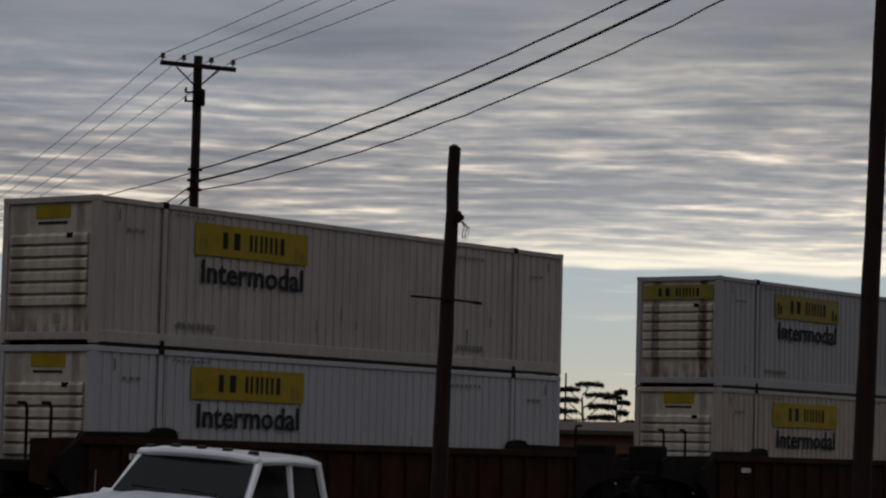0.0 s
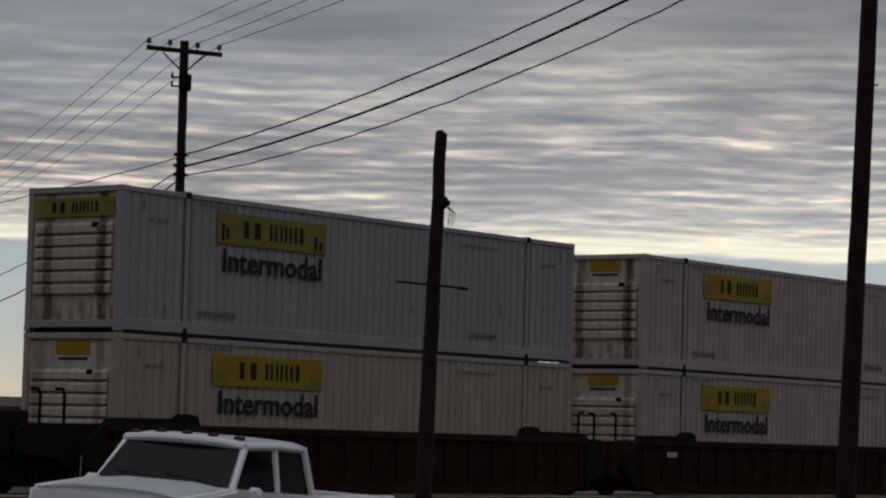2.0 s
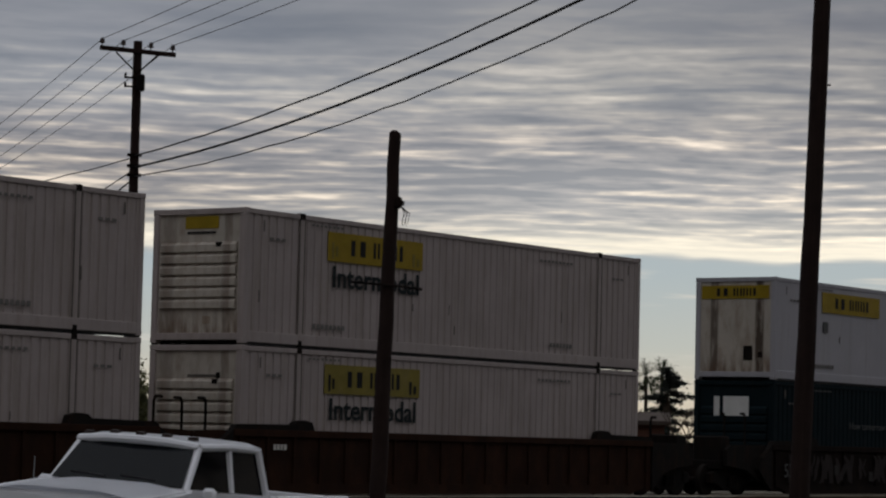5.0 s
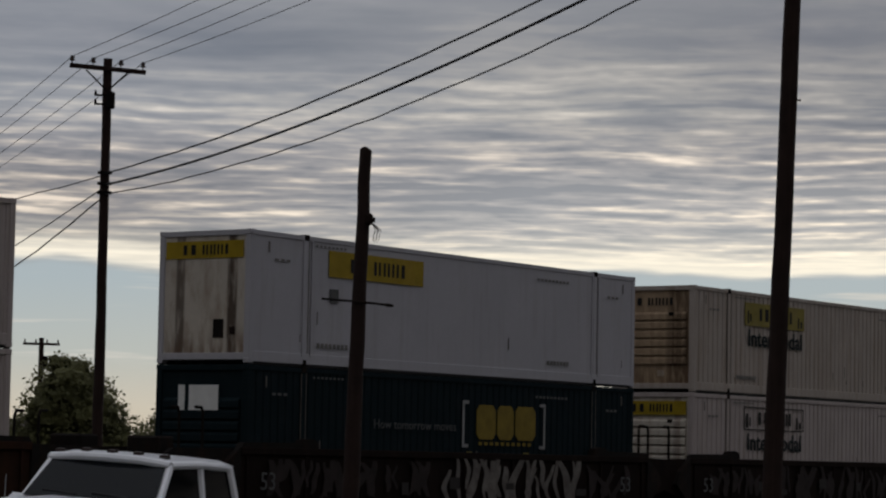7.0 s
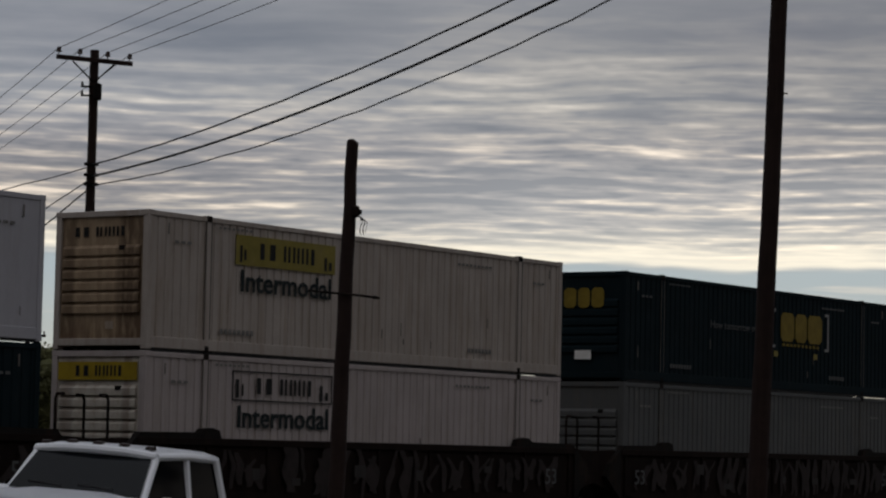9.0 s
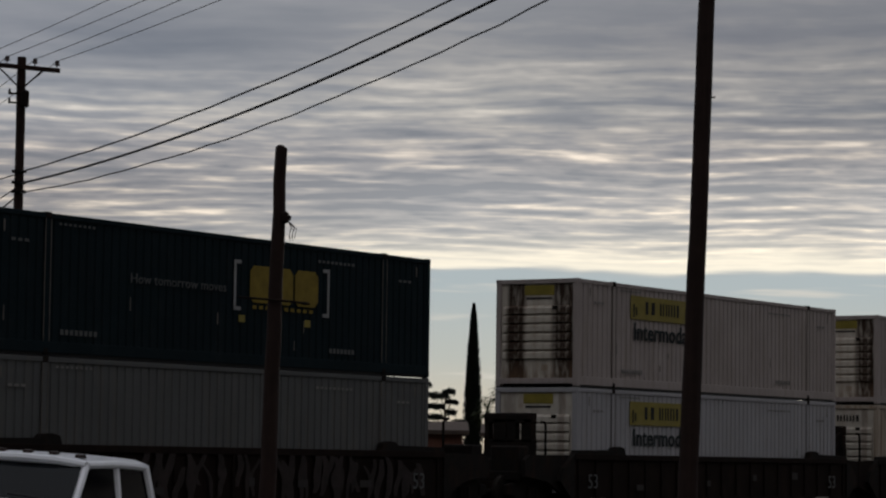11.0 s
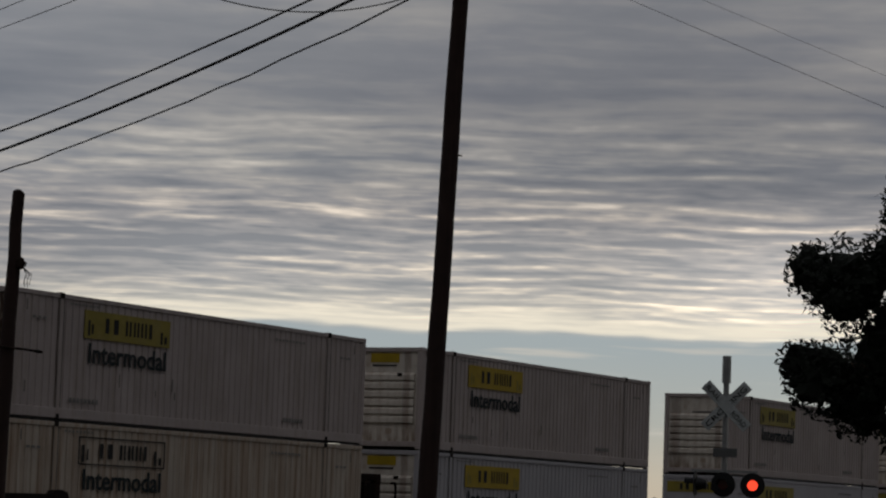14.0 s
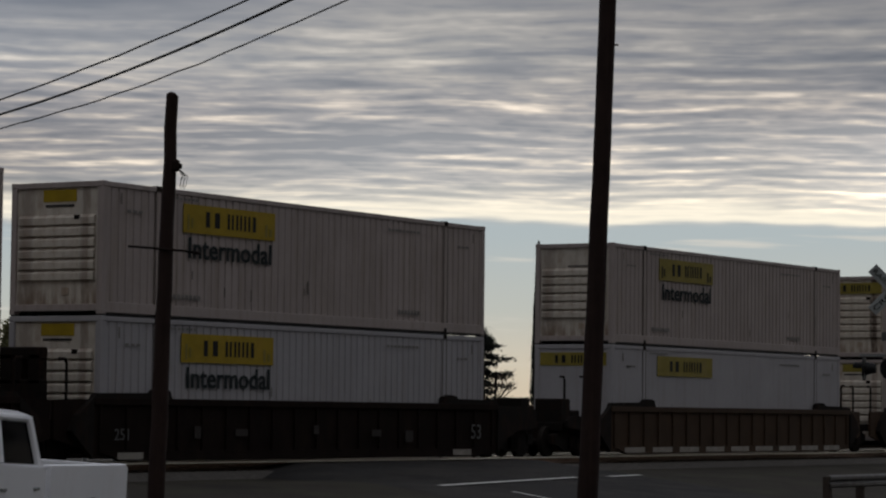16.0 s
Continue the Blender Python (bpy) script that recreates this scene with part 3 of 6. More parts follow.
    bm = bmesh.new()
    corr = bm
    box(corr, LONG - 0.08, 0.16, 0.19, LONG - 0.04, WIDE - 0.16, TALL - 0.12)
    for i in range(3):
        box(corr, LONG - 0.04, 0.3 + 0.7 * i, 0.3, LONG - 0.02, 0.36 + 0.7 * i, TALL - 0.2)
    out["rear_doors"] = bm
    BOX_MESH[key] = {k: (lambda b, k: (bmesh.ops.recalc_face_normals(b, faces=b.faces), b)[1])(b, k) for k, b in out.items()}
    return BOX_MESH[key]


def data_of(bm, name, mat):
    me = bpy.data.meshes.new(name)
    bm.to_mesh(me)
    me.materials.append(mat)
    return me


M_STENCIL = material("faded_grey_stencil", (0.20, 0.19, 0.18), 0.7, vary=0.3)
M_SEAM = material("dark_panel_seam", (0.15, 0.135, 0.12), 0.7, vary=0.4, scale=4.0)
MADE = {}
M_DULLWHITE = material("dull_white_decal", (0.26, 0.26, 0.26), 0.7, vary=0.25)
M_YDULL = material("dull_yellow_decal", (0.21, 0.15, 0.02), 0.7, vary=0.3, scale=3.0)


def container_shell(ribs, end_style, paint, end_paint, frame_paint):
    key = (ribs, end_style, paint.name, end_paint.name)
    if key not in MADE:
        bms = box_meshes(ribs, end_style)
        mats = {"end_wall": end_paint, "end_rib": end_paint, "floor_frame": M_TRIM, "corner_casting": frame_paint, "end_fittings": M_DARKSTEEL}
        MADE[key] = {k: data_of(b, k, mats.get(k, frame_paint if k in ("corner_post",) else paint)) for k, b in bms.items()}
    return MADE[key]


def flat_panel(name, x0, z0, x1, z1, mat, parent, y=-0.004, label=""):
    bm = bmesh.new()
    box(bm, x0, y, z0, x1, y + 0.012, z1)
    return part(name, bm, mat, parent, label)


def end_panel(name, y0, z0, y1, z1, mat, parent, x=0.0, label=""):
    bm = bmesh.new()
    box(bm, x, y0, z0, x + 0.012, y1, z1)
    return part(name, bm, mat, parent, label)


def bars(name, spots, mat, parent, label="", side=True, y=-0.010):
    """Plain bars that stand for lettering: (from, low, to, high) on the side or on the end wall."""
    if name in ("lettering_bars", "emblem_bars"):
        for a, z0, b, z1 in spots:
            bm = bmesh.new()
            box(bm, *((a, y, z0, b, y + 0.005, z1) if side else (y, a, z0, y + 0.005, b, z1)))
            part("lettering_bar", bm, mat, parent)
        return
    bm = bmesh.new()
    for a, z0, b, z1 in spots:
        if side:
            box(bm, a, y, z0, b, y + 0.005, z1)
        else:
            box(bm, y, a, z0, y + 0.005, b, z1)
    return tagged(part(name, bm, mat, parent, label), kind="stuff")


WORD = [(0.0, 0.10), (0.23, 0.36), (0.56, 0.62), (0.67, 0.72), (0.79, 0.84), (0.89, 0.94), (1.0, 1.05), (1.11, 1.16), (1.23, 1.31)]   # upright bars on a length of 1.31


def word_bars(x0, width, z0, z1):
    k = width / 1.31
    out = []
    for a, b in WORD:
        lo, hi = x0 + a * k, x0 + b * k
        out.append((lo, z0, hi, z1))
    return out


def container(label, paint, style="ribbed", end_style="ribbed", end_paint=None, decal=None, decal_kind="panel", end_decal="small", seed=0, frame_paint=None):
    """A 53-foot container; its origin is the near lower corner of its leading end."""
    c = thing("shipping_container", label, "container", group="containers on the train")
    end_paint = end_paint or M_END_LIGHT
    sh = container_shell(style == "ribbed", end_style, paint, end_paint, frame_paint or paint)
    rnd = random.Random(seed)
    for k in ("side_wall", "far_side_wall", "roof", "floor_frame", "top_rail", "bottom_rail", "end_wall", "rear_doors"):
        shared(k, sh[k], c)
    if "end_fittings" in sh:
        shared("end_fittings", sh["end_fittings"], c)
    if "end_rib" in sh:
        for i in range(6):
            shared("end_rib", sh["end_rib"], c, pose(0, 0, 0.74 + i * 0.243))
    for x in (0.03, LONG - 0.13):
        for y in (0.03, WIDE - 0.13):
            bm = bmesh.new()
            box(bm, x, y, -0.031, x + 0.1, y + 0.1, 0.004)
            part("twist_lock", bm, M_DARKSTEEL, c)
    for x in (0, LONG - 0.169):
        for y in (0, WIDE - 0.169):
            shared("corner_post", sh["corner_post"], c, pose(x, y, 0))
    for x in (0, LONG - 3.96):
        shared("inner_post", sh["inner_post"], c, pose(x, 0, 0))
        shared("inner_post", sh["inner_post"], c, pose(x, WIDE - 0.066, 0))
    for x in (0, LONG - 0.178):
        for y in (0, WIDE - 0.162):
            for z in (0, TALL - 0.118):
                shared("corner_casting", sh["corner_casting"], c, pose(x, y, z))
    # dark lifting castings at the forty-foot posts, top and foot
    for x in (1.89, LONG - 2.07):
        bm = bmesh.new()
        box(bm, x, -0.006, TALL - 0.125, x + 0.18, 0.16, TALL + 0.012, 0.015)
        part("lifting_casting", bm, M_DARKSTEEL, c, "dark steel lifting casting")
        bm = bmesh.new()
        box(bm, x + 0.02, -0.004, 0.0, x + 0.16, 0.16, 0.14, 0.012)
        part("foot_casting", bm, M_DARKSTEEL, c, "dark steel foot casting")
    if decal and decal_kind == "panel":
        y0 = flat_panel("yellow_panel", 2.88, 1.94, 6.46, 2.59, decal, c, label="yellow panel with a row of dark lettering bars")
        ink = M_INK if decal in (M_YELLOW, M_YPALE) else M_TEAL
        bars("lettering_bars", word_bars(3.72, 1.95, 2.10, 2.45), ink, y0)
        bars("emblem_bars", [(3.02, 2.0, 3.10, 2.36), (3.16, 2.05, 3.24, 2.28), (6.05, 2.0, 6.14, 2.3), (6.22, 2.02, 6.32, 2.2)], M_YPALE if decal is M_YELLOW else M_INK, y0)
        word = lettering("Intermodal", 0.66, 3.24, 0.012)
        word.materials.clear()
        word.materials.append(M_TEAL)
        shared("word_intermodal", word, c, pose(3.08, -0.008, 1.38, 90), "bold dark lettering")
    elif decal and decal_kind == "outline":
        bm = bmesh.new()
        for a, z0, b, z1 in ((2.88, 1.94, 6.46, 1.97), (2.88, 2.56, 6.46, 2.59), (2.88, 1.97, 2.91, 2.56), (6.43, 1.97, 6.46, 2.56)):
            box(bm, a, -0.006, z0, b, 0.006, z1)
        y0 = part("outline_panel", bm, M_INK, c, "thin dark outlined panel with lettering bars")
        bars("lettering_bars", word_bars(3.72, 1.95, 2.10, 2.45), M_INK, y0)
        bars("emblem_bars", [(3.0, 2.0, 3.1, 2.4), (3.2, 2.05, 3.26, 2.3), (6.0, 2.0, 6.1, 2.35), (6.2, 2.02, 6.3, 2.2)], M_INK, y0)
        word = lettering("Intermodal", 0.66, 3.24, 0.012)
        word.materials.clear()
        word.materials.append(M_TEAL)
        shared("word_intermodal", word, c, pose(3.08, -0.008, 1.38, 90), "bold dark lettering")
    elif decal and decal_kind == "plain":
        y0 = flat_panel("yellow_panel", 2.80, 2.03, 6.46, 2.62, decal, c, label="yellow panel with a row of dark lettering bars")
        bars("lettering_bars", word_bars(3.6, 2.1, 2.17, 2.48), M_INK, y0)
        if end_style == "smooth" and decal is M_YELLOW:
            flat_panel("vent_plate", 2.86, 1.46, 3.16, 1.76, M_GREY, c, -0.012, "small grey vent plate")
            for x in (1.86, 2.16, 14.0, 14.3):
                bm = bmesh.new()
                box(bm, x, -0.012, 0.2, x + 0.06, 0.03, TALL - 0.12, 0.006)
                part("wall_post", bm, paint, c)
    elif decal_kind == "bracket":
        bm = bmesh.new()
        for a, z0, b, z1 in ((8.2, 1.24, 8.28, 2.36), (8.28, 2.28, 8.46, 2.36), (8.28, 1.24, 8.46, 1.32)):
            box(bm, a, -0.006, z0, b, 0.004, z1)
        br = part("bracket", bm, M_DULLWHITE, c, "pale square bracket beside a yellow emblem")
        bm = bmesh.new()
        for a, z0, b, z1 in ((11.78, 1.24, 11.86, 2.36), (11.6, 2.28, 11.78, 2.36), (11.6, 1.24, 11.78, 1.32)):
            box(bm, a, -0.006, z0, b, 0.004, z1)
        part("bracket", bm, M_DULLWHITE, c, "pale square bracket beside a yellow emblem")
        for a, b in ((8.80, 9.62), (9.70, 10.42), (10.50, 11.40)):
            bm = bmesh.new()
            w = 0.13
            prism(bm, [(a + w, 1.44), (b - w, 1.44), (b, 1.44 + w), (b, 2.27 - w), (b - w, 2.27), (a + w, 2.27), (a, 2.27 - w), (a, 1.44 + w)], "y", -0.008, 0.004)
            part("emblem", bm, M_YDULL, br, "plain yellow emblem block")
        bars("small_bars", [(8.9 + 0.24 * i, 1.30, 9.04 + 0.24 * i, 1.38) for i in range(10)], M_YDULL, br)
        word = lettering("How tomorrow moves", 0.30, 3.3)
        word.materials.clear()
        word.materials.append(M_GREY)
        shared("slogan", word, c, pose(4.62, -0.006, 1.62, 90), "small pale lettering")
        flat_panel("hazard_label", 8.4, 0.98, 8.62, 1.14, M_YPALE, c)
        flat_panel("hazard_label", 10.9, 0.98, 11.12, 1.14, M_YPALE, c)
    # small stencils that cannot be read
    tone = M_STENCIL if paint is not M_NAVY else M_GREY
    bars("stencil_mark", [(2.4 + 0.15 * i, 0.42, 2.5 + 0.15 * i, 0.53) for i in range(8)] + [(11.9 + 0.15 * i, 0.42, 12.0 + 0.15 * i, 0.53) for i in range(7)]
         + [(11.4 + 0.17 * i, 2.5, 11.5 + 0.17 * i, 2.56) for i in range(9)] + [(2.3 + 0.15 * i, 2.66, 2.38 + 0.15 * i, 2.71) for i in range(8)]
         + [(0.85 + 0.2 * i, 2.25, 0.98 + 0.2 * i, 2.31) for i in range(3)] + [(14.75 + 0.2 * i, 2.25, 14.88 + 0.2 * i, 2.31) for i in range(3)], tone, c, "small grey stencils", y=-0.004)
    for x in (1.885, 2.062, 14.075, 14.252):
        flat_panel("panel_seam", x, 0.28, x + 0.016, TALL - 0.13, M_SEAM, c, 0.004)
    # scrapes and patches
    scr = [(rnd.uniform(0.5, 15.5), rnd.uniform(0.3, 1.2)) for _ in range(5)]
    bars("scrape_wear", [(x, z, x + rnd.uniform(0.02, 0.05), z + rnd.uniform(0.12, 0.32)) for x, z in scr] + [(0.62, 2.42, 0.66, 2.66), (15.5, 2.42, 15.54, 2.66)], M_SEAM, c, "dull scrape marks", y=-0.003)
    # end wall fittings
    xe = 0.008 if end_style == "ribbed" else 0.018
    if end_decal == "small":
        p = end_panel("end_panel", 0.77, 2.46, 1.70, 2.73, M_YPALE if decal is M_YPALE else M_YELLOW, c, xe + 0.03, "small yellow panel on the end wall")
        bars("lettering_bars", [(0.84, 2.35, 1.64, 2.40)], M_INK, p, side=False, y=xe + 0.03)
    elif end_decal == "bar":
        bars("lettering_bars", [(0.62, 2.20, 1.52, 2.26)], M_SEAM, c, side=False, y=xe + 0.03)
        end_panel("end_latch", 0.62, 2.18, 0.72, 2.30, M_DARKSTEEL, c, xe + 0.02)
    elif end_decal == "wide":
        p = end_panel("end_panel", 0.22, 2.28, 2.40, 2.66, M_YPALE if decal is M_YPALE else M_YELLOW, c, xe - 0.002, "wide yellow panel with lettering bars")
        bars("lettering_bars", [(2.40 - b, z0, 2.40 - a, z1) for a, z0, b, z1 in word_bars(0.5, 1.25, 2.36, 2.58)], M_INK, p, side=False, y=xe - 0.008)
    elif end_decal == "emblem":
        for a, b in ((0.66, 1.04), (1.10, 1.46), (1.52, 1.90)):
            bm = bmesh.new()
            prism(bm, [(a + 0.08, 1.93), (b - 0.08, 1.93), (b, 2.01), (b, 2.38), (b - 0.08, 2.46), (a + 0.08, 2.46), (a, 2.38), (a, 2.01)], "x", -0.024, -0.008)
            part("end_emblem", bm, M_YDULL, c, "plain yellow emblem block")
        end_panel("end_placard", 1.03, 0.56, 1.54, 0.8, M_PALE, c, -0.022)
    elif end_decal == "bars":
        bars("lettering_bars", [(2.40 - b, z0, 2.40 - a, z1) for a, z0, b, z1 in word_bars(0.35, 1.35, 2.36, 2.56)], M_INK, c, side=False, y=xe + 0.02)
    elif end_decal == "placard":
        end_panel("end_placard", 0.80, 1.90, 1.62, 2.45, M_PALE, c, -0.022, "large white placard")
        end_panel("end_placard", 1.74, 1.90, 1.92, 2.45, M_PALE, c, -0.022)
    if end_style == "ribbed" and paint is not M_NAVY:
        bm = bmesh.new()
        box(bm, -0.02, 0.64, 2.06, 0.03, 0.79, 2.16)
        part("end_latch", bm, M_DARKSTEEL, c, "dark latch on the end wall")
        bm = bmesh.new()
        box(bm, 0.035, 0.95, 0.42, 0.05, 1.15, 0.58)
        part("data_plate", bm, M_STAINED, c)
    return c


def wheelset_mesh():
    bm = bmesh.new()
    for s in (-1, 1):
        y = s * 0.7535
        tube(bm, [(0, y - s * 0.07, 0), (0, y - s * 0.065, 0), (0, y - s * 0.04, 0), (0, y + s * 0.065, 0)], [0.36, 0.45, 0.425, 0.42], 20)
        tube(bm, [(0, y + s * 0.065, 0), (0, y + s * 0.075, 0)], [0.17, 0.15], 10)
    tube(bm, [(0, -0.95, 0), (0, 0.95, 0)], 0.085, 8)
    return bm


M_PLACARD = material("dull_placard_paint", (0.030, 0.026, 0.024), 0.7, vary=0.3)
WHEELSET = to_mesh("wheelset", wheelset_mesh(), M_WHEEL, True)


def bogie(parent, x):
    """A freight truck with two turning wheelsets; returns the wheelsets."""
    bm = bmesh.new()
    for s in (-1, 1):
        y = 1.295 + s * 0.98
        prism(bm, [(x - 1.12, RAIL + 0.36), (x - 0.75, RAIL + 0.30), (x - 0.38, RAIL + 0.16), (x + 0.38, RAIL + 0.16), (x + 0.75, RAIL + 0.30), (x + 1.12, RAIL + 0.36), (x + 1.12, RAIL + 0.60),
                   (x + 0.55, RAIL + 0.72), (x - 0.55, RAIL + 0.72), (x - 1.12, RAIL + 0.60)], "y", y - 0.07, y + 0.07)
        for k in (-1, 1):
            box(bm, x + k * 0.89 - 0.13, y - 0.10, RAIL + 0.34, x + k * 0.89 + 0.13, y + 0.10, RAIL + 0.62, 0.02)
        for k in (-0.16, 0.0, 0.16):
            tube(bm, [(x + k, y - 0.12, RAIL + 0.24), (x + k, y - 0.12, RAIL + 0.55)], 0.06, 8)
    box(bm, x - 0.2, 0.25, RAIL + 0.45, x + 0.2, 2.34, RAIL + 0.72, 0.02)
    frame_ob = part("bogie_frame", bm, M_DARKSTEEL, parent, "black cast steel side frames")
    out = []
    for k in (-1, 1):
        w = shared("wheelset", WHEELSET, frame_ob, pose(x + k * 0.89, 1.295, RAIL + 0.42), "steel wheels on an axle")
        out.append((w, x + k * 0.89))
    return out


def scrawl(bm, x0, x1, z0, z1, rnd, y):
    """Illegible spray-painted strokes: fat bent bands that overlap."""
    x, n = x0, 0
    while x < x1:
        h = rnd.uniform(0.55, 1.0) * (z1 - z0)
        b = z0 + rnd.uniform(0, z1 - z0 - h)
        lean, bow, ph = rnd.uniform(-0.2, 0.3), rnd.uniform(-0.28, 0.28), rnd.uniform(0, 3)
        w = rnd.uniform(0.05, 0.13)
        lo, hi = [], []
        for k in range(9):
            f = k / 8
            px = x + lean * f + bow * math.sin(math.pi * f + ph * 0.3) + 0.04 * math.sin(9 * f + ph)
            ww = w * (0.4 + 0.9 * math.sin(math.pi * (0.12 + 0.76 * f)))
            yy = y - 0.0004 * (n % 5)
            lo.append(bm.verts.new((px - ww, yy, b + h * f)))
            hi.append(bm.verts.new((px + ww, yy, b + h * f)))
        for i in range(8):
            bm.faces.new((lo[i], hi[i], hi[i + 1], lo[i + 1]))
        x += rnd.uniform(0.14, 0.4)
        n += 1


def well_unit(kind, left, right, seed):
    """One well of a stack car. left / right: 'joint' (half of an articulated truck gap) or 'coupler'. Origin: rail level zero, near corner of the container."""
    rnd = random.Random(seed)
    paint = {"brown": M_WELLBROWN, "graffiti": M_WELLDARK, "black": M_WELLDARK, "striped": M_WELLTAN}[kind]
    text = {"brown": "rust-brown ribbed steel well car", "graffiti": "dark weathered well car covered in faded graffiti", "black": "black steel well car with pale stencilled marks",
            "striped": "brown steel well car with a white striped sill"}[kind]
    u = thing("well_car", text, "railcar", group="well cars of the train")
    x0, x1, top, low = -0.42, LONG + 0.42, 2.33, 1.02
    for yn, s in ((-0.20, 1), (WIDE + 0.20, -1)):
        bm = bmesh.new()
        box(bm, x0, min(yn, yn + s * 0.02) + s * 0.05, low, x1, max(yn, yn + s * 0.02) + s * 0.05, top - 0.08)
        part("side_sheet", bm, paint, u)
        bm = bmesh.new()
        box(bm, x0, min(yn - s * 0.02, yn + s * 0.14), top - 0.16, x1, max(yn - s * 0.02, yn + s * 0.14), top, 0.015)
        part("top_chord", bm, paint, u)
        bm = bmesh.new()
        prism(bm, [(x0 + 1.0, low - 0.06), (x1 - 1.0, low - 0.06), (x1 - 0.2, low + 0.16), (x0 + 0.2, low + 0.16)], "y", min(yn, yn + s * 0.16), max(yn, yn + s * 0.16))
        sill = part("side_sill", bm, paint, u)
        if s == 1 and kind in ("striped", "black"):
            x = 0.4
            while x < LONG - 0.9:
                bm = bmesh.new()
                box(bm, x, yn - 0.008, low - 0.02, x + (1.25 if kind == "striped" else 0.9), yn, low + 0.13)
                part("sill_stripe", bm, M_KSILL, sill, "worn white reflective stripe")
                x += 1.75 if kind == "striped" else 13.9
        bm = bmesh.new()
        box(bm, -0.04, min(yn, yn + s * 0.07), low + 0.1, 0.04, max(yn, yn + s * 0.07), top - 0.15, 0.0)
        rib = to_mesh("rib", bm, paint)
        n = 19 if kind != "graffiti" else 9
        for i in range(n):
            shared("rib", rib, u, pose(x0 + 0.25 + (x1 - x0 - 0.5) * i / (n - 1), 0, 0))
    bm = bmesh.new()      # floor of the well
    box(bm, x0 + 0.4, -0.08, low + 0.02, x1 - 0.4, WIDE + 0.08, low + 0.10)
    part("well_floor", bm, paint, u)
    for x in (1.98, LONG - 1.98):
        bm = bmesh.new()
        k = 1 if x < 8 else -1
        prism(bm, [(x + k * 0.34, top - 0.02), (x + k * 0.26, top + 0.17), (x + k * 0.02, top + 0.22), (x - k * 0.24, top + 0.20), (x - k * 0.36, top + 0.12), (x - k * 2.3, top + 0.10), (x - k * 2.4, top - 0.02)], "y", -0.21, -0.03)
        part("container_guide", bm, M_DARKSTEEL, u, "dark container guide on the top chord")
    wheels = []
    gap_j, gap_c = 1.607, 3.62
    for side, style in ((-1, left), (1, right)):
        edge = x0 if side < 0 else x1
        reach = (gap_j if style == "joint" else gap_c - 0.75) - 0.42
        a, b = sorted((edge, edge + side * (reach - 0.03)))
        bm = bmesh.new()
        box(bm, a, 0.10, 1.62, b, WIDE - 0.10, 1.86, 0.02)
        box(bm, a, 0.72, 1.2, b, WIDE - 0.72, 1.62, 0.02)
        prism(bm, [(edge, 1.02), (edge, 2.33), (edge + side * 0.55, 1.95), (edge + side * 0.75, 1.62)], "y", -0.2, -0.06)
        prism(bm, [(edge, 1.02), (edge, 2.33), (edge + side * 0.55, 1.95), (edge + side * 0.75, 1.62)], "y", WIDE + 0.06, WIDE + 0.2)
        part("end_platform", bm, M_DARKSTEEL, u)
        if style == "joint":
            bm = bmesh.new()
            prism(bm, [(edge, 1.22), (edge, 2.29), (edge + side * 0.3, 2.30), (b if side > 0 else a, 2.27), (b if side > 0 else a, 1.45), (edge + side * 0.5, 1.3)], "y", -0.05, 0.04)
            part("end_fairing", bm, paint, u)
        if style == "joint" and side > 0:
            wheels += bogie(u, LONG + gap_j)
        if style == "coupler":
            for y0, y1 in ((-0.06, 0.06), (WIDE - 0.06, WIDE + 0.06)):
                bm = bmesh.new()
                e = lambda d: edge + side * d
                hi = 2.30 if kind != "striped" or side > 0 else 2.05
                prism(bm, [(e(0), 1.25), (e(0), hi), (e(2.05), hi - 0.02), (e(2.3), hi - 0.15), (e(2.3), 1.72), (e(1.2), 1.60), (e(0.5), 1.3)], "y", y0, y1)
                part("end_deck_side", bm, M_DARKSTEEL, u)
            bm = bmesh.new()
            box(bm, edge + side * 2.05 - 0.28, 0.15, 1.8, edge + side * 2.05 + 0.28, 1.0, 2.52, 0.04)
            box(bm, edge + side * 1.3 - 0.35, 0.3, 1.8, edge + side * 1.3 + 0.35, 2.2, 2.2, 0.04)
            part("brake_gear", bm, M_DARKSTEEL, u, "black brake cylinder and stand")
            wheels += bogie(u, (LONG if side > 0 else 0) + side * 1.95)
            xc = edge + side * (gap_c - 0.42)
            bm = bmesh.new()
            box(bm, min(xc, edge + side * 1.9), 1.2, RAIL + 0.74, max(xc, edge + side * 1.9), 1.39, RAIL + 0.98, 0.02)
            box(bm, xc - 0.12, 1.12, RAIL + 0.70, xc + 0.12, 1.47, RAIL + 1.02, 0.03)
            part("coupler", bm, M_DARKSTEEL, u, "rusty knuckle coupler")
            bm = bmesh.new()     # brake hose, catching the light
            pts = [(xc - side * 0.25, 0.95, RAIL + 0.66), (xc - side * 0.1, 0.93, RAIL + 0.42), (xc + side * 0.02, 0.95, RAIL + 0.34)]
            tube(bm, pts, 0.03, 6)
            part("brake_hose", bm, M_STEEL, u, "hanging brake hose")
        # hand rails and end cabinet
        xr = edge + side * (0.35 if style == "joint" else 0.7)
        for y in (0.30, 0.95):
            bm = bmesh.new()
            hh = 2.95 if kind == "brown" else 3.15
            tube(bm, [(xr, y, 1.84), (xr, y, hh - 0.1), (xr + side * 0.05, y, hh), (xr + side * 0.25, y, hh)], 0.035, 6)
            part("hand_rail", bm, M_DARKSTEEL, u, "thin black hand rail")
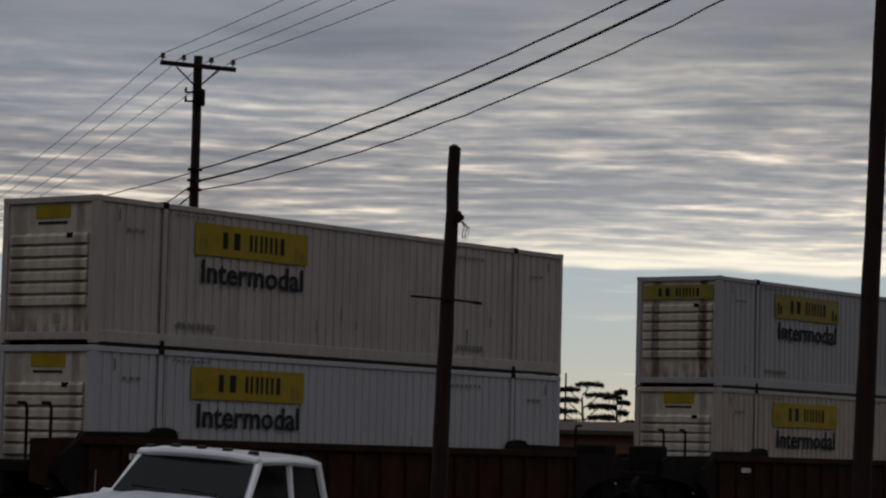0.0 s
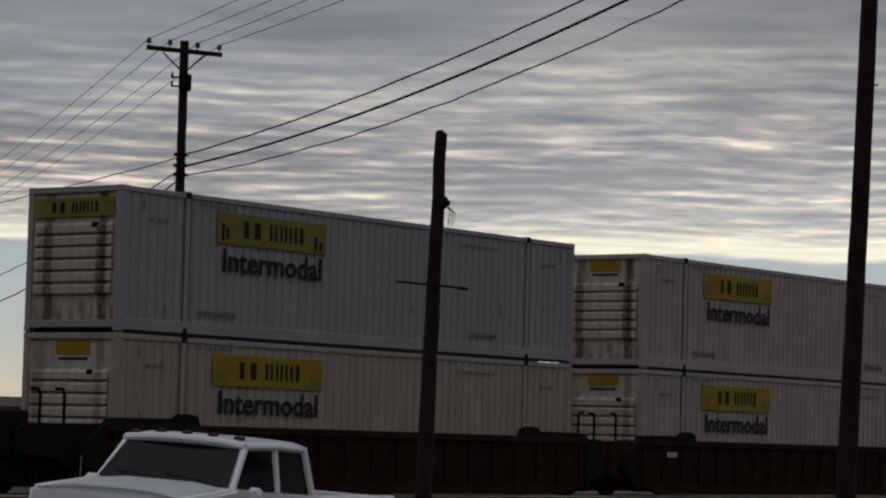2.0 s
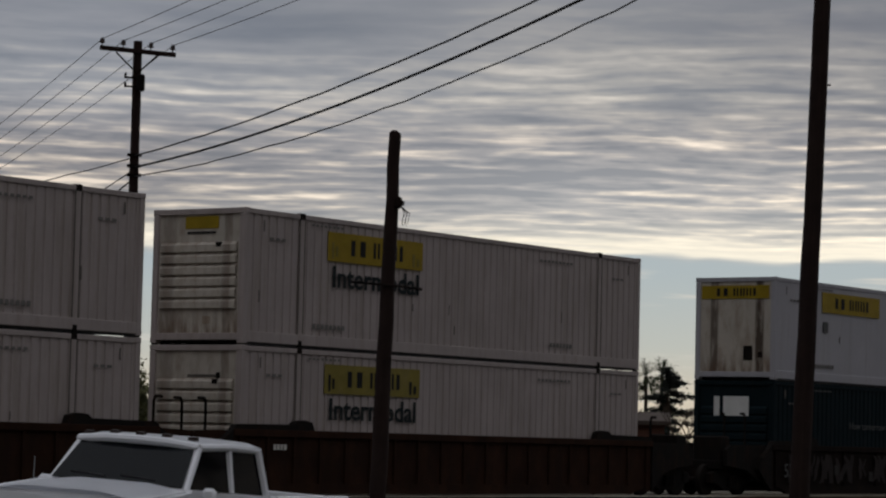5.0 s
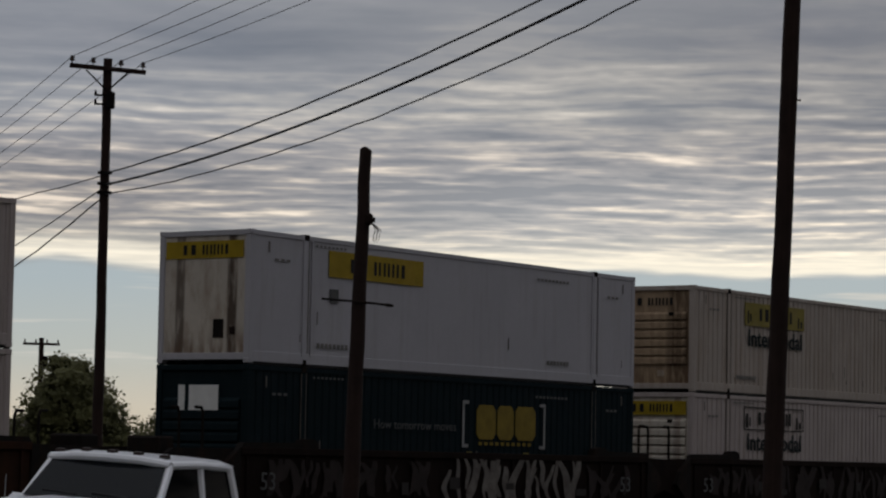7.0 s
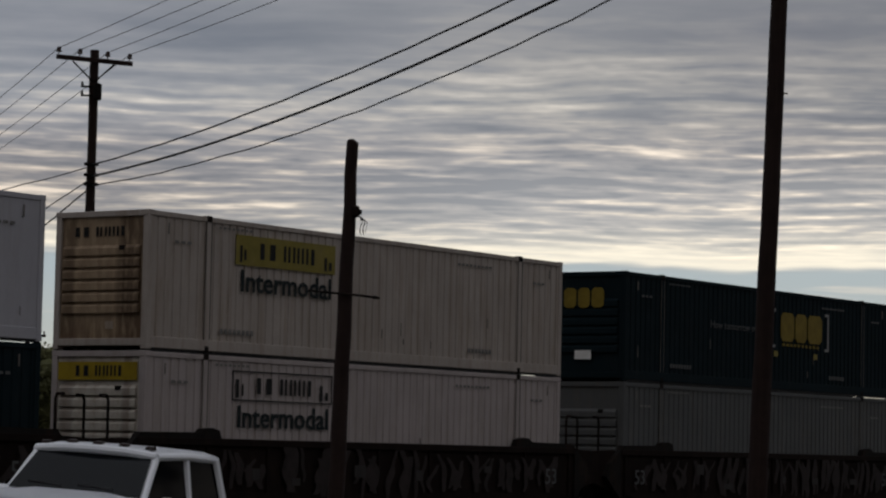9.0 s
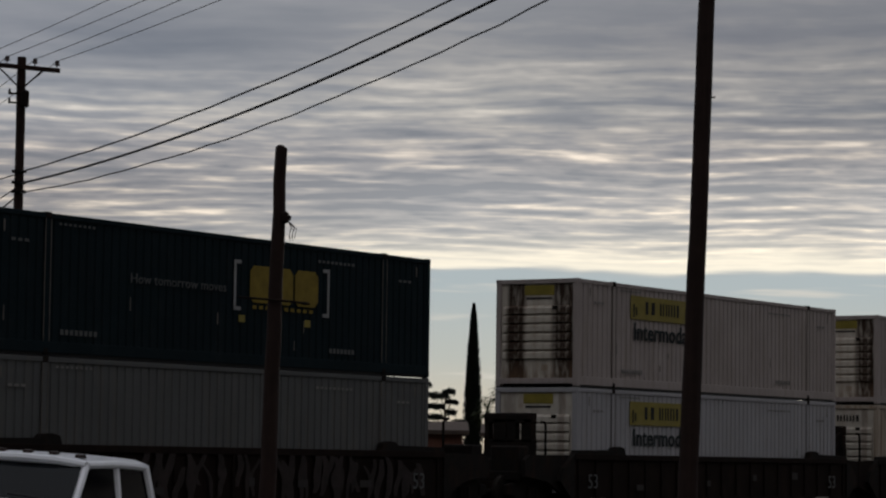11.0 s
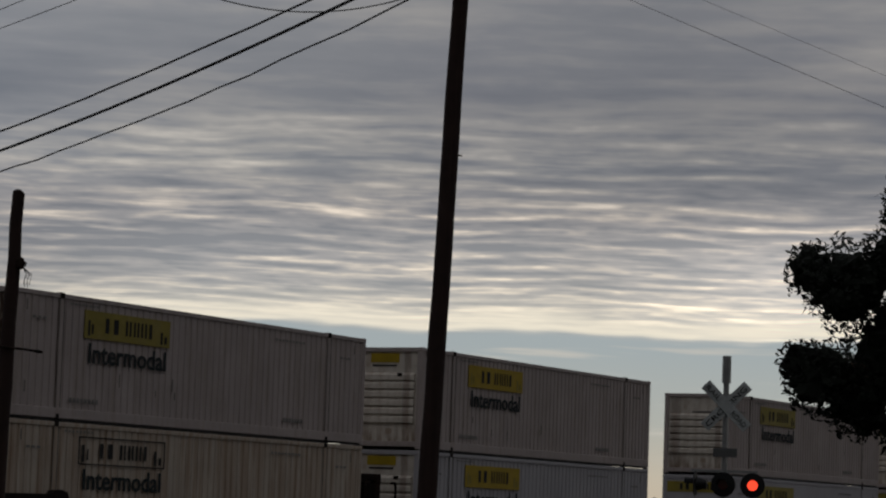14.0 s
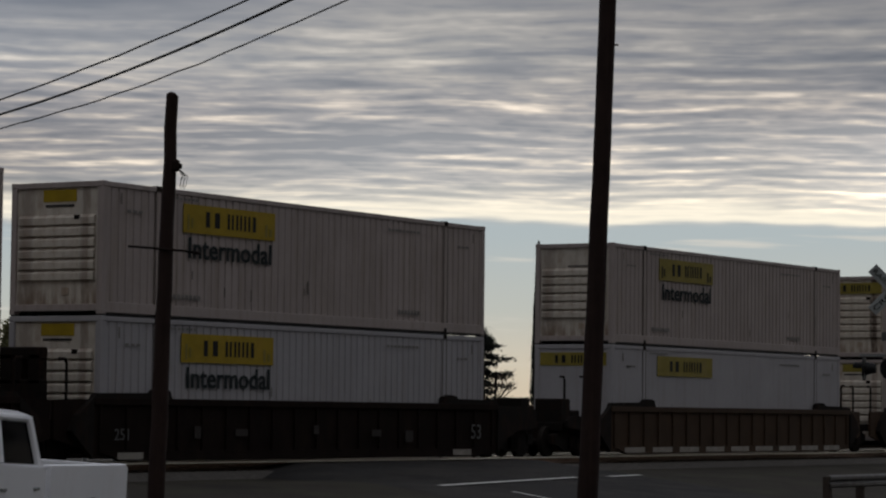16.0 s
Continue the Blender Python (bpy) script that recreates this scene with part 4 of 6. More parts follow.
        if kind == "black" and side < 0:
            bm = bmesh.new()
            xb = edge - 0.75
            for y0, y1 in ((0.70, 1.04), (1.21, 1.47), (1.49, 1.91), (2.05, 2.18)):
                box(bm, xb, y0, 2.6, xb + 0.25, y1, 3.25, 0.02)
            box(bm, xb, 0.68, 3.12, xb + 0.25, 2.20, 3.4, 0.03)
            box(bm, xb, 0.68, 1.84, xb + 0.25, 2.20, 2.70, 0.02)
            part("end_cage", bm, M_DARKSTEEL, u, "black steel end cage with openings")
    if kind == "graffiti":
        bm = bmesh.new()
        lo_x, hi_x = (7.4, 13.2) if seed == 4 else (4.5, 9.5) if seed == 5 else (5.0, 14.0)
        scrawl(bm, lo_x, hi_x, 1.05, 2.3, rnd, -0.214)
        tagged(part("graffiti", bm, M_GRAFF if seed == 4 else M_GRAFFDIM, u, "faded pale graffiti strokes"), kind="stuff")
        bm = bmesh.new()
        scrawl(bm, 0.5, lo_x - 0.6, 1.25, 2.1, rnd, -0.212)
        scrawl(bm, hi_x + 0.4, 15.6, 1.2, 2.1, rnd, -0.212)
        tagged(part("graffiti", bm, M_GRAFFDIM, u, "dim worn graffiti strokes"), kind="stuff")
    if kind in ("graffiti", "black"):
        for x in (0.25, LONG - 1.0):
            last = seed == 9 and x < 1
            sign_text("car_number", "251" if last else "53", 0.36 if last else 0.55, 0.5, M_GREY, u, pose(x, -0.225, 1.42, 90), "white stencilled number")
        for i in range(5):
            bm = bmesh.new()
            x = 3.2 + i * 2.3 + rnd.uniform(-0.8, 0.8)
            z = rnd.uniform(1.3, 1.7)
            box(bm, x, -0.222, z, x + rnd.uniform(0.2, 0.5), -0.206, z + rnd.uniform(0.15, 0.3))
            part("placard", bm, M_PLACARD, u, "small dull placard")
    if kind == "brown":
        bm = bmesh.new()
        for i in range(4):
            box(bm, 0.9 + i * 0.12, -0.222, 1.9, 0.98 + i * 0.12, -0.206, 2.02)
        part("stencil_bars", bm, M_STRIPE, u, "small worn stencils")
    return u, wheels


WHITE = "white corrugated steel container with yellow panel and dark lettering"
TRAIN = [   # place along the train, kind of car, ends, then upper and lower container
    (39.34, "brown", "joint", "coupler", dict(label=WHITE, paint=M_WHITE, decal=M_YELLOW), dict(label=WHITE, paint=M_GREYWHITE, decal=M_YELLOW)),
    (62.82, "brown", "coupler", "joint", dict(label="white corrugated container with a soot-streaked end wall", paint=M_DINGYCOOL, decal=M_YPALE, end_decal="wide", end_paint=M_END_SOOT_A),
     dict(label="off-white corrugated container with a yellow panel", paint=M_CREAM, decal=M_YELLOW)),
    (82.22, "brown", "joint", "joint", dict(label=WHITE, paint=M_WHITE, decal=M_YELLOW, end_paint=M_END_SOOT_A), dict(label=WHITE, paint=M_WHITE, decal=M_YELLOW)),
    (101.56, "brown", "joint", "coupler", dict(label="white corrugated container with rusty scrapes and a yellow panel", paint=M_WHITE, decal=M_YELLOW), dict(label=WHITE, paint=M_WHITE, decal=M_YPALE, end_decal="bar")),
    (125.00, "graffiti", "coupler", "joint", dict(label="smooth white insulated container with yellow panels", paint=M_GREYWHITE, style="smooth", end_style="smooth", end_paint=M_END_SOOT_A, decal=M_YELLOW, decal_kind="plain", end_decal="wide"),
     dict(label="dark blue container with a yellow bracketed emblem", paint=M_NAVY, end_paint=M_NAVY, decal=M_YELLOW, decal_kind="bracket", end_decal="placard")),
    (144.28, "graffiti", "joint", "joint", dict(label="yellowed white container with a brown stained end wall", paint=M_CREAM, end_paint=M_END_BROWN, decal=M_YPALE, end_decal="bars"),
     dict(label="white corrugated container with a black outlined panel", paint=M_WHITE, decal=M_INK, decal_kind="outline", end_decal="wide")),
    (163.57, "graffiti", "joint", "coupler", dict(label="dark blue container with a yellow bracketed emblem", paint=M_NAVY, end_paint=M_NAVY, decal=M_YELLOW, decal_kind="bracket", end_decal="emblem"),
     dict(label="plain dull grey corrugated container", paint=M_GREY, end_paint=M_GREY, decal=None, end_decal="none")),
    (186.92, "black", "coupler", "joint", dict(label="off-white container with soot streaks and a yellow panel", paint=M_DINGY, decal=M_YPALE, end_paint=M_END_SOOT_B), dict(label=WHITE, paint=M_DINGYCOOL, decal=M_YPALE)),
    (206.30, "black", "joint", "joint", dict(label="white container with a heavily sooted end wall", paint=M_DINGY, decal=M_YPALE, end_paint=M_END_SOOT_B),
     dict(label="rust-streaked white container with a black outlined panel", paint=M_STAINED, decal=M_INK, decal_kind="outline", end_decal="bars")),
    (225.72, "black", "joint", "coupler", dict(label=WHITE, paint=M_DINGY, decal=M_YELLOW), dict(label=WHITE, paint=M_DINGYCOOL, decal=M_YELLOW)),
    (249.07, "striped", "coupler", "joint", dict(label=WHITE, paint=M_DINGY, decal=M_YPALE, end_decal="bar"),
     dict(label="smooth pale container with yellow panels", paint=M_DINGYCOOL, style="smooth", end_style="smooth", end_paint=M_DINGYCOOL, decal=M_YPALE, decal_kind="plain", end_decal="wide")),
    (269.30, "striped", "joint", "joint", dict(label="off-white container with soot streaks on its end", paint=M_DINGY, decal=M_YPALE, end_decal="wide", end_paint=M_END_SOOT_A), dict(label=WHITE, paint=M_DINGY, decal=M_YPALE)),
]
ROLLING, TURNING = [], []
for n_car, (at_u, kind_u, end_l, end_r, up_spec, low_spec) in enumerate(TRAIN):
    unit, sets = well_unit(kind_u, end_l, end_r, n_car)
    ROLLING.append((unit, at_u, 0.0))
    TURNING += [(w, x) for w, x in sets]
    ROLLING.append((container(seed=2 * n_car, **up_spec), at_u, UPPER_Z))
    ROLLING.append((container(seed=2 * n_car + 1, **low_spec), at_u, LOWER_Z))


def motions():
    """The whole train rolls by; its wheels turn."""
    ts = [0.5 * i for i in range(33)]
    for ob, at_u, z in ROLLING:
        walk(ob, [(t, pose(at_u - gone(t), SIDE, z)) for t in ts])
    turns = [round(i / 15.0, 4) for i in range(241)]
    for w, x in TURNING:
        walk(w, [(t, pose(x, 1.295, RAIL + 0.42, 0, -math.degrees(gone(t) / 0.42), 0)) for t in turns])

# ---- poles and wires ----
def heading_at(az, r):
    return Vector((r * math.sin(radians(az)), r * math.cos(radians(az)), 0))


RP, RP_TOP = heading_at(61.95, 52.0), heading_at(62.507, 52.0)      # the tall pole leans a little
TP = heading_at(48.25, 93.2)
SP, SP_TOP = heading_at(53.385, 42.0), heading_at(53.585, 42.0)


def wobbly_pole(bm, base, top, r0, r1, seed, n=14, sides=12):
    rnd = random.Random(seed)
    pts, rad = [], []
    for i in range(n + 1):
        k = i / n
        p = Vector(base).lerp(Vector(top), k)
        pts.append(p + Vector((rnd.uniform(-1, 1), rnd.uniform(-1, 1), 0)) * 0.008)
        rad.append((r0 + (r1 - r0) * k) * rnd.uniform(0.97, 1.03))
    tube(bm, pts, rad, sides)


def insulator(parent, at):
    bm = bmesh.new()
    tube(bm, [(0, 0, 0), (0, 0, 0.1)], 0.02, 6)
    tube(bm, [(0, 0, 0.08), (0, 0, 0.11), (0, 0, 0.15), (0, 0, 0.2), (0, 0, 0.25)], [0.09, 0.1, 0.06, 0.08, 0.05], 8)
    return part("insulator", bm, M_CERAMIC, parent, "brown glazed insulator", at=at)


def crossarm_pole():
    """The tall pole behind the track, with a crossarm, braces and line equipment."""
    p = thing("utility_pole", "tall dark wooden utility pole with a crossarm and insulators", "utility pole", pose(TP.x, TP.y, ground_z(TP.x, TP.y)))
    z = 14.95 - ground_z(TP.x, TP.y)
    bm = bmesh.new()
    wobbly_pole(bm, (0, 0, 0), (0.0, 0, z + 0.35), 0.19, 0.145, 1)
    part("pole", bm, M_POLE, p, smooth=True)
    a = radians(-48.3)
    r = Matrix.Rotation(a, 4, "Z")
    bm = bmesh.new()
    box(bm, -1.27, -0.2, z - 0.08, 1.27, -0.08, z + 0.07, 0.01)
    tip = Matrix.Translation((0, 0, z)) @ Matrix.Rotation(radians(3.6), 4, "Y") @ Matrix.Translation((0, 0, -z))
    arm = part("crossarm", bm, M_POLE, p, at=r @ tip)
    for x in (-1.2, -0.5, 0.42, 1.15):
        insulator(arm, pose(x, -0.14, z + 0.06 + (0.02 if x else 0)))
    for s in (-1, 1):
        bm = bmesh.new()
        tube(bm, [(s * 0.72, -0.14, z - 0.06), (s * 0.04, -0.16, z - 0.72)], 0.028, 6)
        part("brace", bm, M_DARKSTEEL, p, at=r)
    bm = bmesh.new()
    tube(bm, [(0.13, -0.2, z - 1.35), (0.13, -0.2, z - 1.30), (0.13, -0.2, z - 0.82), (0.13, -0.2, z - 0.78)], [0.10, 0.14, 0.14, 0.08], 10)
    part("transformer_can", bm, M_DARKSTEEL, p, "small dark pole-mounted can", at=r)
    for k, zz in enumerate((z - 0.9, z - 1.2)):
        bm = bmesh.new()
        box(bm, -0.42, -0.2, zz - 0.03, 0.06, -0.14, zz + 0.03)
        tube(bm, [(-0.38, -0.17, zz), (-0.38, -0.17, zz + 0.16)], [0.05, 0.03], 8)
        part("side_bracket", bm, M_DARKSTEEL, p, at=r)
    for zz, s in ((11.46, 1), (11.1, 1), (10.79, 1)):
        bm = bmesh.new()
        box(bm, -0.24, -0.2, zz - 0.6, 0.24, -0.12, zz - 0.5)
        part("cable_clamp", bm, M_DARKSTEEL, p, at=r)
    return p


def tall_pole():
    p = thing("utility_pole", "thick dark wooden utility pole running up out of view", "utility pole", pose(RP.x, RP.y, ground_z(RP.x, RP.y)))
    lean = RP_TOP - RP
    bm = bmesh.new()
    wobbly_pole(bm, (0, 0, 0), (lean.x, lean.y, 15.6), 0.197, 0.136, 2, 22)
    part("pole", bm, M_POLE, p, smooth=True)
    r = Matrix.Rotation(radians(-62), 4, "Z")
    bm = bmesh.new()
    k = 8.93 / 15.6
    tube(bm, [(0.1, -0.06, 8.93), (0.21, -0.06, 8.93), (0.225, -0.06, 8.93)], [0.014, 0.014, 0.03], 6)
    part("step_bolt", bm, M_DARKSTEEL, p, at=Matrix.Translation(lean * k) @ r)
    bm = bmesh.new()
    box(bm, -1.15, -0.25, 15.1, 1.15, -0.13, 15.24, 0.01)
    part("crossarm", bm, M_POLE, p, at=Matrix.Translation(lean * (15.2 / 15.6)) @ Matrix.Rotation(radians(-55), 4, "Z"))
    return p


def stub_pole():
    g = ground_z(SP.x, SP.y)
    p = thing("utility_pole", "short cut-off wooden pole with an iron rod and loose wires", "utility pole", pose(SP.x, SP.y, g))
    lean = SP_TOP - SP
    top = 6.80 - g
    bm = bmesh.new()
    wobbly_pole(bm, (0, 0, 0), (lean.x, lean.y, top - 0.03), 0.138, 0.092, 3)
    tube(bm, [(lean.x, lean.y, top - 0.05), (lean.x, lean.y, top - 0.02), (lean.x + 0.01, lean.y, top)], [0.09, 0.088, 0.06], 12)
    part("pole", bm, M_POLE, p, smooth=True)
    r = Matrix.Rotation(radians(-53.6), 4, "Z")

    def on(z):
        return Matrix.Translation(lean * (z / top) + Vector((0, 0, z))) @ r

    bm = bmesh.new()
    box(bm, 0.04, -0.13, -0.09, 0.155, -0.02, 0.09, 0.03)
    tube(bm, [(0.10, -0.08, 0.0), (0.19, -0.08, -0.01)], [0.05, 0.035], 8)
    part("junction_box", bm, M_DARKSTEEL, p, "small dark junction box", at=on(5.72 - g))
    for i in range(5):
        bm = bmesh.new()
        x = 0.16 + i * 0.022
        tube(bm, [(0.14, -0.08, 0.0), (x + 0.03, -0.1, -0.11), (x + 0.012 * (-1) ** i, -0.1, -0.19), (x, -0.1, -0.27 - 0.035 * (i % 2))], 0.006, 4)
        part("loose_wire", bm, M_WIRE, p, "frayed hanging wire", at=on(5.67 - g))
    bm = bmesh.new()
    tube(bm, [(-0.56, -0.12, 0.055), (-0.16, -0.12, 0.03), (0.24, -0.12, 0.0), (0.50, -0.12, -0.03)], 0.018, 6)
    part("cross_rod", bm, M_DARKSTEEL, p, "thin dark iron rod", at=on(4.45 - g))
    bm = bmesh.new()
    tube(bm, [(0.38, -0.12, -0.017), (0.44, -0.12, -0.023), (0.52, -0.12, -0.033)], [0.018, 0.028, 0.016], 8)
    part("rod_end", bm, M_DARKSTEEL, p, at=on(4.45 - g))
    return p


def wire(a, b, sag, r=0.012, n=24, wob=0.0, label="black cable slung from a wooden pole"):
    """A hanging cable from a to b."""
    a, b = Vector(a), Vector(b)
    rnd = random.Random(int(a.x * 7 + b.z * 13))
    pts = []
    for i in range(n + 1):
        k = i / n
        p = a.lerp(b, k)
        p.z += -4 * sag * k * (1 - k) + (rnd.uniform(-1, 1) * wob if 0 < i < n else 0)
        pts.append(p)
    bm = bmesh.new()
    tube(bm, pts, r, 6)
    ob = part("overhead_cable", bm, M_WIRE, smooth=True)
    return tagged(ob, label, "cable", group="overhead cables")


def make_wires():
    rp = heading_at(62.42, 52.0)
    for z0, z1, sag, r, wob in ((11.45, 13.29, 0.54, 0.026, 0.012), (11.06, 12.94, 0.68, 0.036, 0.0), (10.75, 12.38, 0.815, 0.020, 0.03)):
        wire((TP.x - 0.1, TP.y - 0.14, z0), (rp.x, rp.y, z1), sag, r, 30, wob, "thick black cable slung between two poles")
    right = Vector((math.cos(radians(48.3)), -math.sin(radians(48.3)), 0))
    rr = Vector((math.cos(radians(55)), -math.sin(radians(55)), 0))
    far = Vector((0.6, 0.8, 0))
    for x, z in ((-1.2, 16.35), (-0.5, 15.9), (0.42, 15.95), (1.15, 15.55)):
        a = TP + right * x + Vector((-0.1, -0.1, 15.25 - 0.06 * x))
        wire(a, rp + rr * (x * 0.88) + Vector((0, 0, z)), 0.32, 0.012, label="thin power line carried on insulators")
        wire(a, TP + far * 95 + right * (x * 1.1) + Vector((0, 0, 14.6)), 0.7, 0.013, label="thin power line carried on insulators")
    for z0, z1, sag, r in ((11.4, 14.0, 0.1, 0.02), (11.0, 9.6, 0.5, 0.022), (10.7, 8.2, 0.8, 0.03)):
        wire((TP.x, TP.y, z0), TP + far * 62 + Vector((0, 0, z1)), sag, r, 20, 0.02)
    wire((rp.x, rp.y, 13.24), polar(75, 7.1, 60), 0.05, 0.0055, label="thin dark service wire from a pole")
    wire((rp.x, rp.y, 13.8), polar(75, 7.75, 60), 0.05, 0.0035, label="thin dark service wire from a pole")
    a = heading_at(55.9, 52.0) + Vector((0, 0, 12.18))
    wire((rp.x, rp.y, 12.33), a, 0.74, 0.012, label="slack black service cable from a pole")


crossarm_pole()
tall_pole()
stub_pole()
make_wires()

# ---- the parked pickup ----


def beam(bm, p, q, r, sides=6):
    tube(bm, [p, q], r, sides)


def pane(bm, corners, thick=0.006):
    c = [Vector(p) for p in corners]
    n = (c[1] - c[0]).cross(c[2] - c[0]).normalized() * thick
    lo = [bm.verts.new(p) for p in c]
    hi = [bm.verts.new(p + n) for p in c]
    k = len(c)
    for i in range(k):
        bm.faces.new((lo[i], lo[(i + 1) % k], hi[(i + 1) % k], hi[i]))
    bm.faces.new(lo[::-1])
    bm.faces.new(hi)


def pickup():
    t = thing("pickup_truck", "white crew-cab pickup with roof marker lamps, parked by the tracks", "pickup truck", pose(26.737, 23.759, -0.118, -3.16, -0.52, -162.15) @ Matrix.Scale(1.04, 4))
    top, belt, wr, wb, wl = 2.12, 1.49, 0.78, 0.91, 1.01
    # lower body: hood, doors, sills
    bm = bmesh.new()
    prism(bm, [(2.15, 0.62), (2.2, 0.95), (2.12, 1.46), (0.72, 1.56), (0.62, belt + 0.06), (-2.12, belt), (-2.14, 0.5), (-1.2, 0.45), (0.55, 0.45), (0.72, 0.62)], "y", -wl, wl)
    bmesh.ops.bevel(bm, geom=[e for e in bm.edges if e.calc_length() > 0.3], offset=0.045, segments=2, affect="EDGES")
    body = part("body", bm, M_TRUCK, t, "glossy white painted body", True)
    bm = bmesh.new()      # raised hood with a centre crease
    rows = []
    for i in range(7):
        x = 0.70 + 1.42 * i / 6
        z = 1.615 - 0.10 * (i / 6) ** 1.6
        row = []
        for j in range(9):
            y = -0.9 + 1.8 * j / 8
            row.append(bm.verts.new((x, y, z - 0.07 * abs(y / 0.9) ** 3 + (0.008 if abs(abs(y) - 0.45) < 0.1 else 0))))
        rows.append(row)
    for a, b in zip(rows, rows[1:]):
        for j in range(8):
            bm.faces.new((a[j], a[j + 1], b[j + 1], b[j]))
    bmesh.ops.solidify(bm, geom=list(bm.faces), thickness=0.03)
    part("hood", bm, M_TRUCK, t, smooth=True)
    bm = bmesh.new()      # crowned roof
    rows = []
    for i in range(9):
        x = 0.03 - 2.0 * i / 8
        row = []
        for j in range(9):
            k = j / 4 - 1
            row.append(bm.verts.new((x + (0.05 * (1 - k * k) if i == 0 else 0), wr * 1.05 * k, top + 0.015 + 0.045 * (1 - k ** 4) * min(1, i / 2 + 0.5) - 0.05 * max(0, i / 8 - 0.6) - (0.02 if i == 0 else 0) - (0.025 if abs(k) == 1 else 0))))
        rows.append(row)
    for a, b in zip(rows, rows[1:]):
        for j in range(8):
            bm.faces.new((a[j], a[j + 1], b[j + 1], b[j]))
    bmesh.ops.solidify(bm, geom=list(bm.faces), thickness=0.06)
    part("roof", bm, M_TRUCK, t, smooth=True)
    bm = bmesh.new()      # header over the windscreen
    tube(bm, [(0.05, -0.79, top - 0.055), (0.075, -0.4, top - 0.02), (0.085, 0, top - 0.012), (0.075, 0.4, top - 0.02), (0.05, 0.79, top - 0.055)], 0.055, 8)
    part("windscreen_header", bm, M_TRUCK, t, smooth=True)
    for s in (-1, 1):
        for xa, xb, r in ((0.0, 0.66, 0.05), (-0.92, -0.86, 0.06), (-1.90, -2.04, 0.075)):
            bm = bmesh.new()
            beam(bm, (xa, s * (wr - 0.01), top - 0.055), (xb, s * (wb - 0.02), belt - 0.03), r, 8)
            part("pillar", bm, M_TRUCK, t, smooth=True)
        bm = bmesh.new()      # drip rail over the doors
        tube(bm, [(0.05, s * 0.79, top - 0.055), (-0.9, s * 0.80, top - 0.035), (-1.90, s * 0.775, top - 0.065)], 0.048, 8)
        part("roof_rail", bm, M_TRUCK, t, smooth=True)
        for xa, xb, xc, xd in ((-0.06, -0.84, 0.52, -0.80), (-1.0, -1.84, -0.94, -1.95)):
            bm = bmesh.new()
            pane(bm, [(xc, s * (wb - 0.01), belt), (xa, s * (wr + 0.005), top - 0.08), (xb, s * (wr + 0.005), top - 0.08), (xd, s * (wb - 0.01), belt)])
            part("side_window", bm, M_SIDEGLASS, t, "dark tinted side window")
        bm = bmesh.new()
        box(bm, 0.28, s * 1.08 - 0.08, 1.38, 0.38, s * 1.08 + 0.10, 1.60, 0.04)
        beam(bm, (0.4, s * 0.92, 1.40), (0.34, s * 1.05, 1.42), 0.025)
        part("wing_mirror", bm, M_TRUCK, t, "white wing mirror", True)
        for x in (-0.72, -1.78):
            bm = bmesh.new()
            box(bm, x - 0.09, s * 1.0 - 0.02, 1.18, x + 0.09, s * 1.0 + 0.03, 1.22, 0.008)
            part("door_handle", bm, M_STEEL, t, "bright door handle")
        bm = bmesh.new()       # bed side with its rolled rail and wheel arch
        prism(bm, [(-2.22, 0.55), (-2.22, 1.48), (-4.92, 1.47), (-5.0, 1.44), (-5.03, 0.62), (-4.25, 0.60), (-4.1, 0.92), (-3.82, 1.06), (-3.5, 1.06), (-3.25, 0.92), (-3.1, 0.55)], "y", s * 0.99 - 0.03, s * 0.99 + 0.03)
        box(bm, -5.0, s * 0.94 - 0.06, 1.44, -2.22, s * 0.94 + 0.06, 1.49, 0.015)
        part("bed_side", bm, M_TRUCK, t)
    bm = bmesh.new()
    pane(bm, [(0.62, -0.855, belt + 0.10), (0.62, 0.855, belt + 0.10), (0.085, 0.745, top - 0.075), (0.085, -0.745, top - 0.075)])
    part("windscreen", bm, M_SCREEN, t, "dark windscreen reflecting the sky")
    bm = bmesh.new()
    pane(bm, [(-2.08, -0.8, belt), (-1.96, -0.7, top - 0.08), (-1.96, 0.7, top - 0.08), (-2.08, 0.8, belt)])
    part("rear_window", bm, M_GLASS, t)
    bm = bmesh.new()
    box(bm, -5.03, -0.96, 0.62, -4.96, 0.96, 1.47, 0.01)
    part("tailgate", bm, M_TRUCK, t)
    bm = bmesh.new()
    box(bm, -4.96, -0.95, 0.78, -2.22, 0.95, 0.84)
    part("bed_floor", bm, M_TRIM, t)
    bm = bmesh.new()      # dark cabin: floor, dash and seats
    box(bm, -2.0, -0.82, belt - 0.5, 0.5, 0.82, belt - 0.02)
    for x in (-0.5, -1.6):
        for y in (-0.42, 0.42):
            box(bm, x - 0.12, y - 0.3, belt - 0.1, x + 0.12, y + 0.3, belt + 0.38, 0.05)
    part("cabin", bm, M_TRIM, t, "dark cabin interior")
    for i in range(5):
        y = -0.75 + 0.345 * i
        bm = bmesh.new()
        prism(bm, [(-0.09, 0.0), (0.05, 0.0), (0.02, 0.035), (-0.06, 0.042)], "y", y - 0.05, y + 0.05)
        for v in bm.verts:
            v.co += Vector((-0.12, 0, top + 0.045 * (1 - (y / (wr * 1.05)) ** 4) - 0.002))
        part("marker_lamp", bm, M_AMBER, t, "dark amber roof marker lamp")
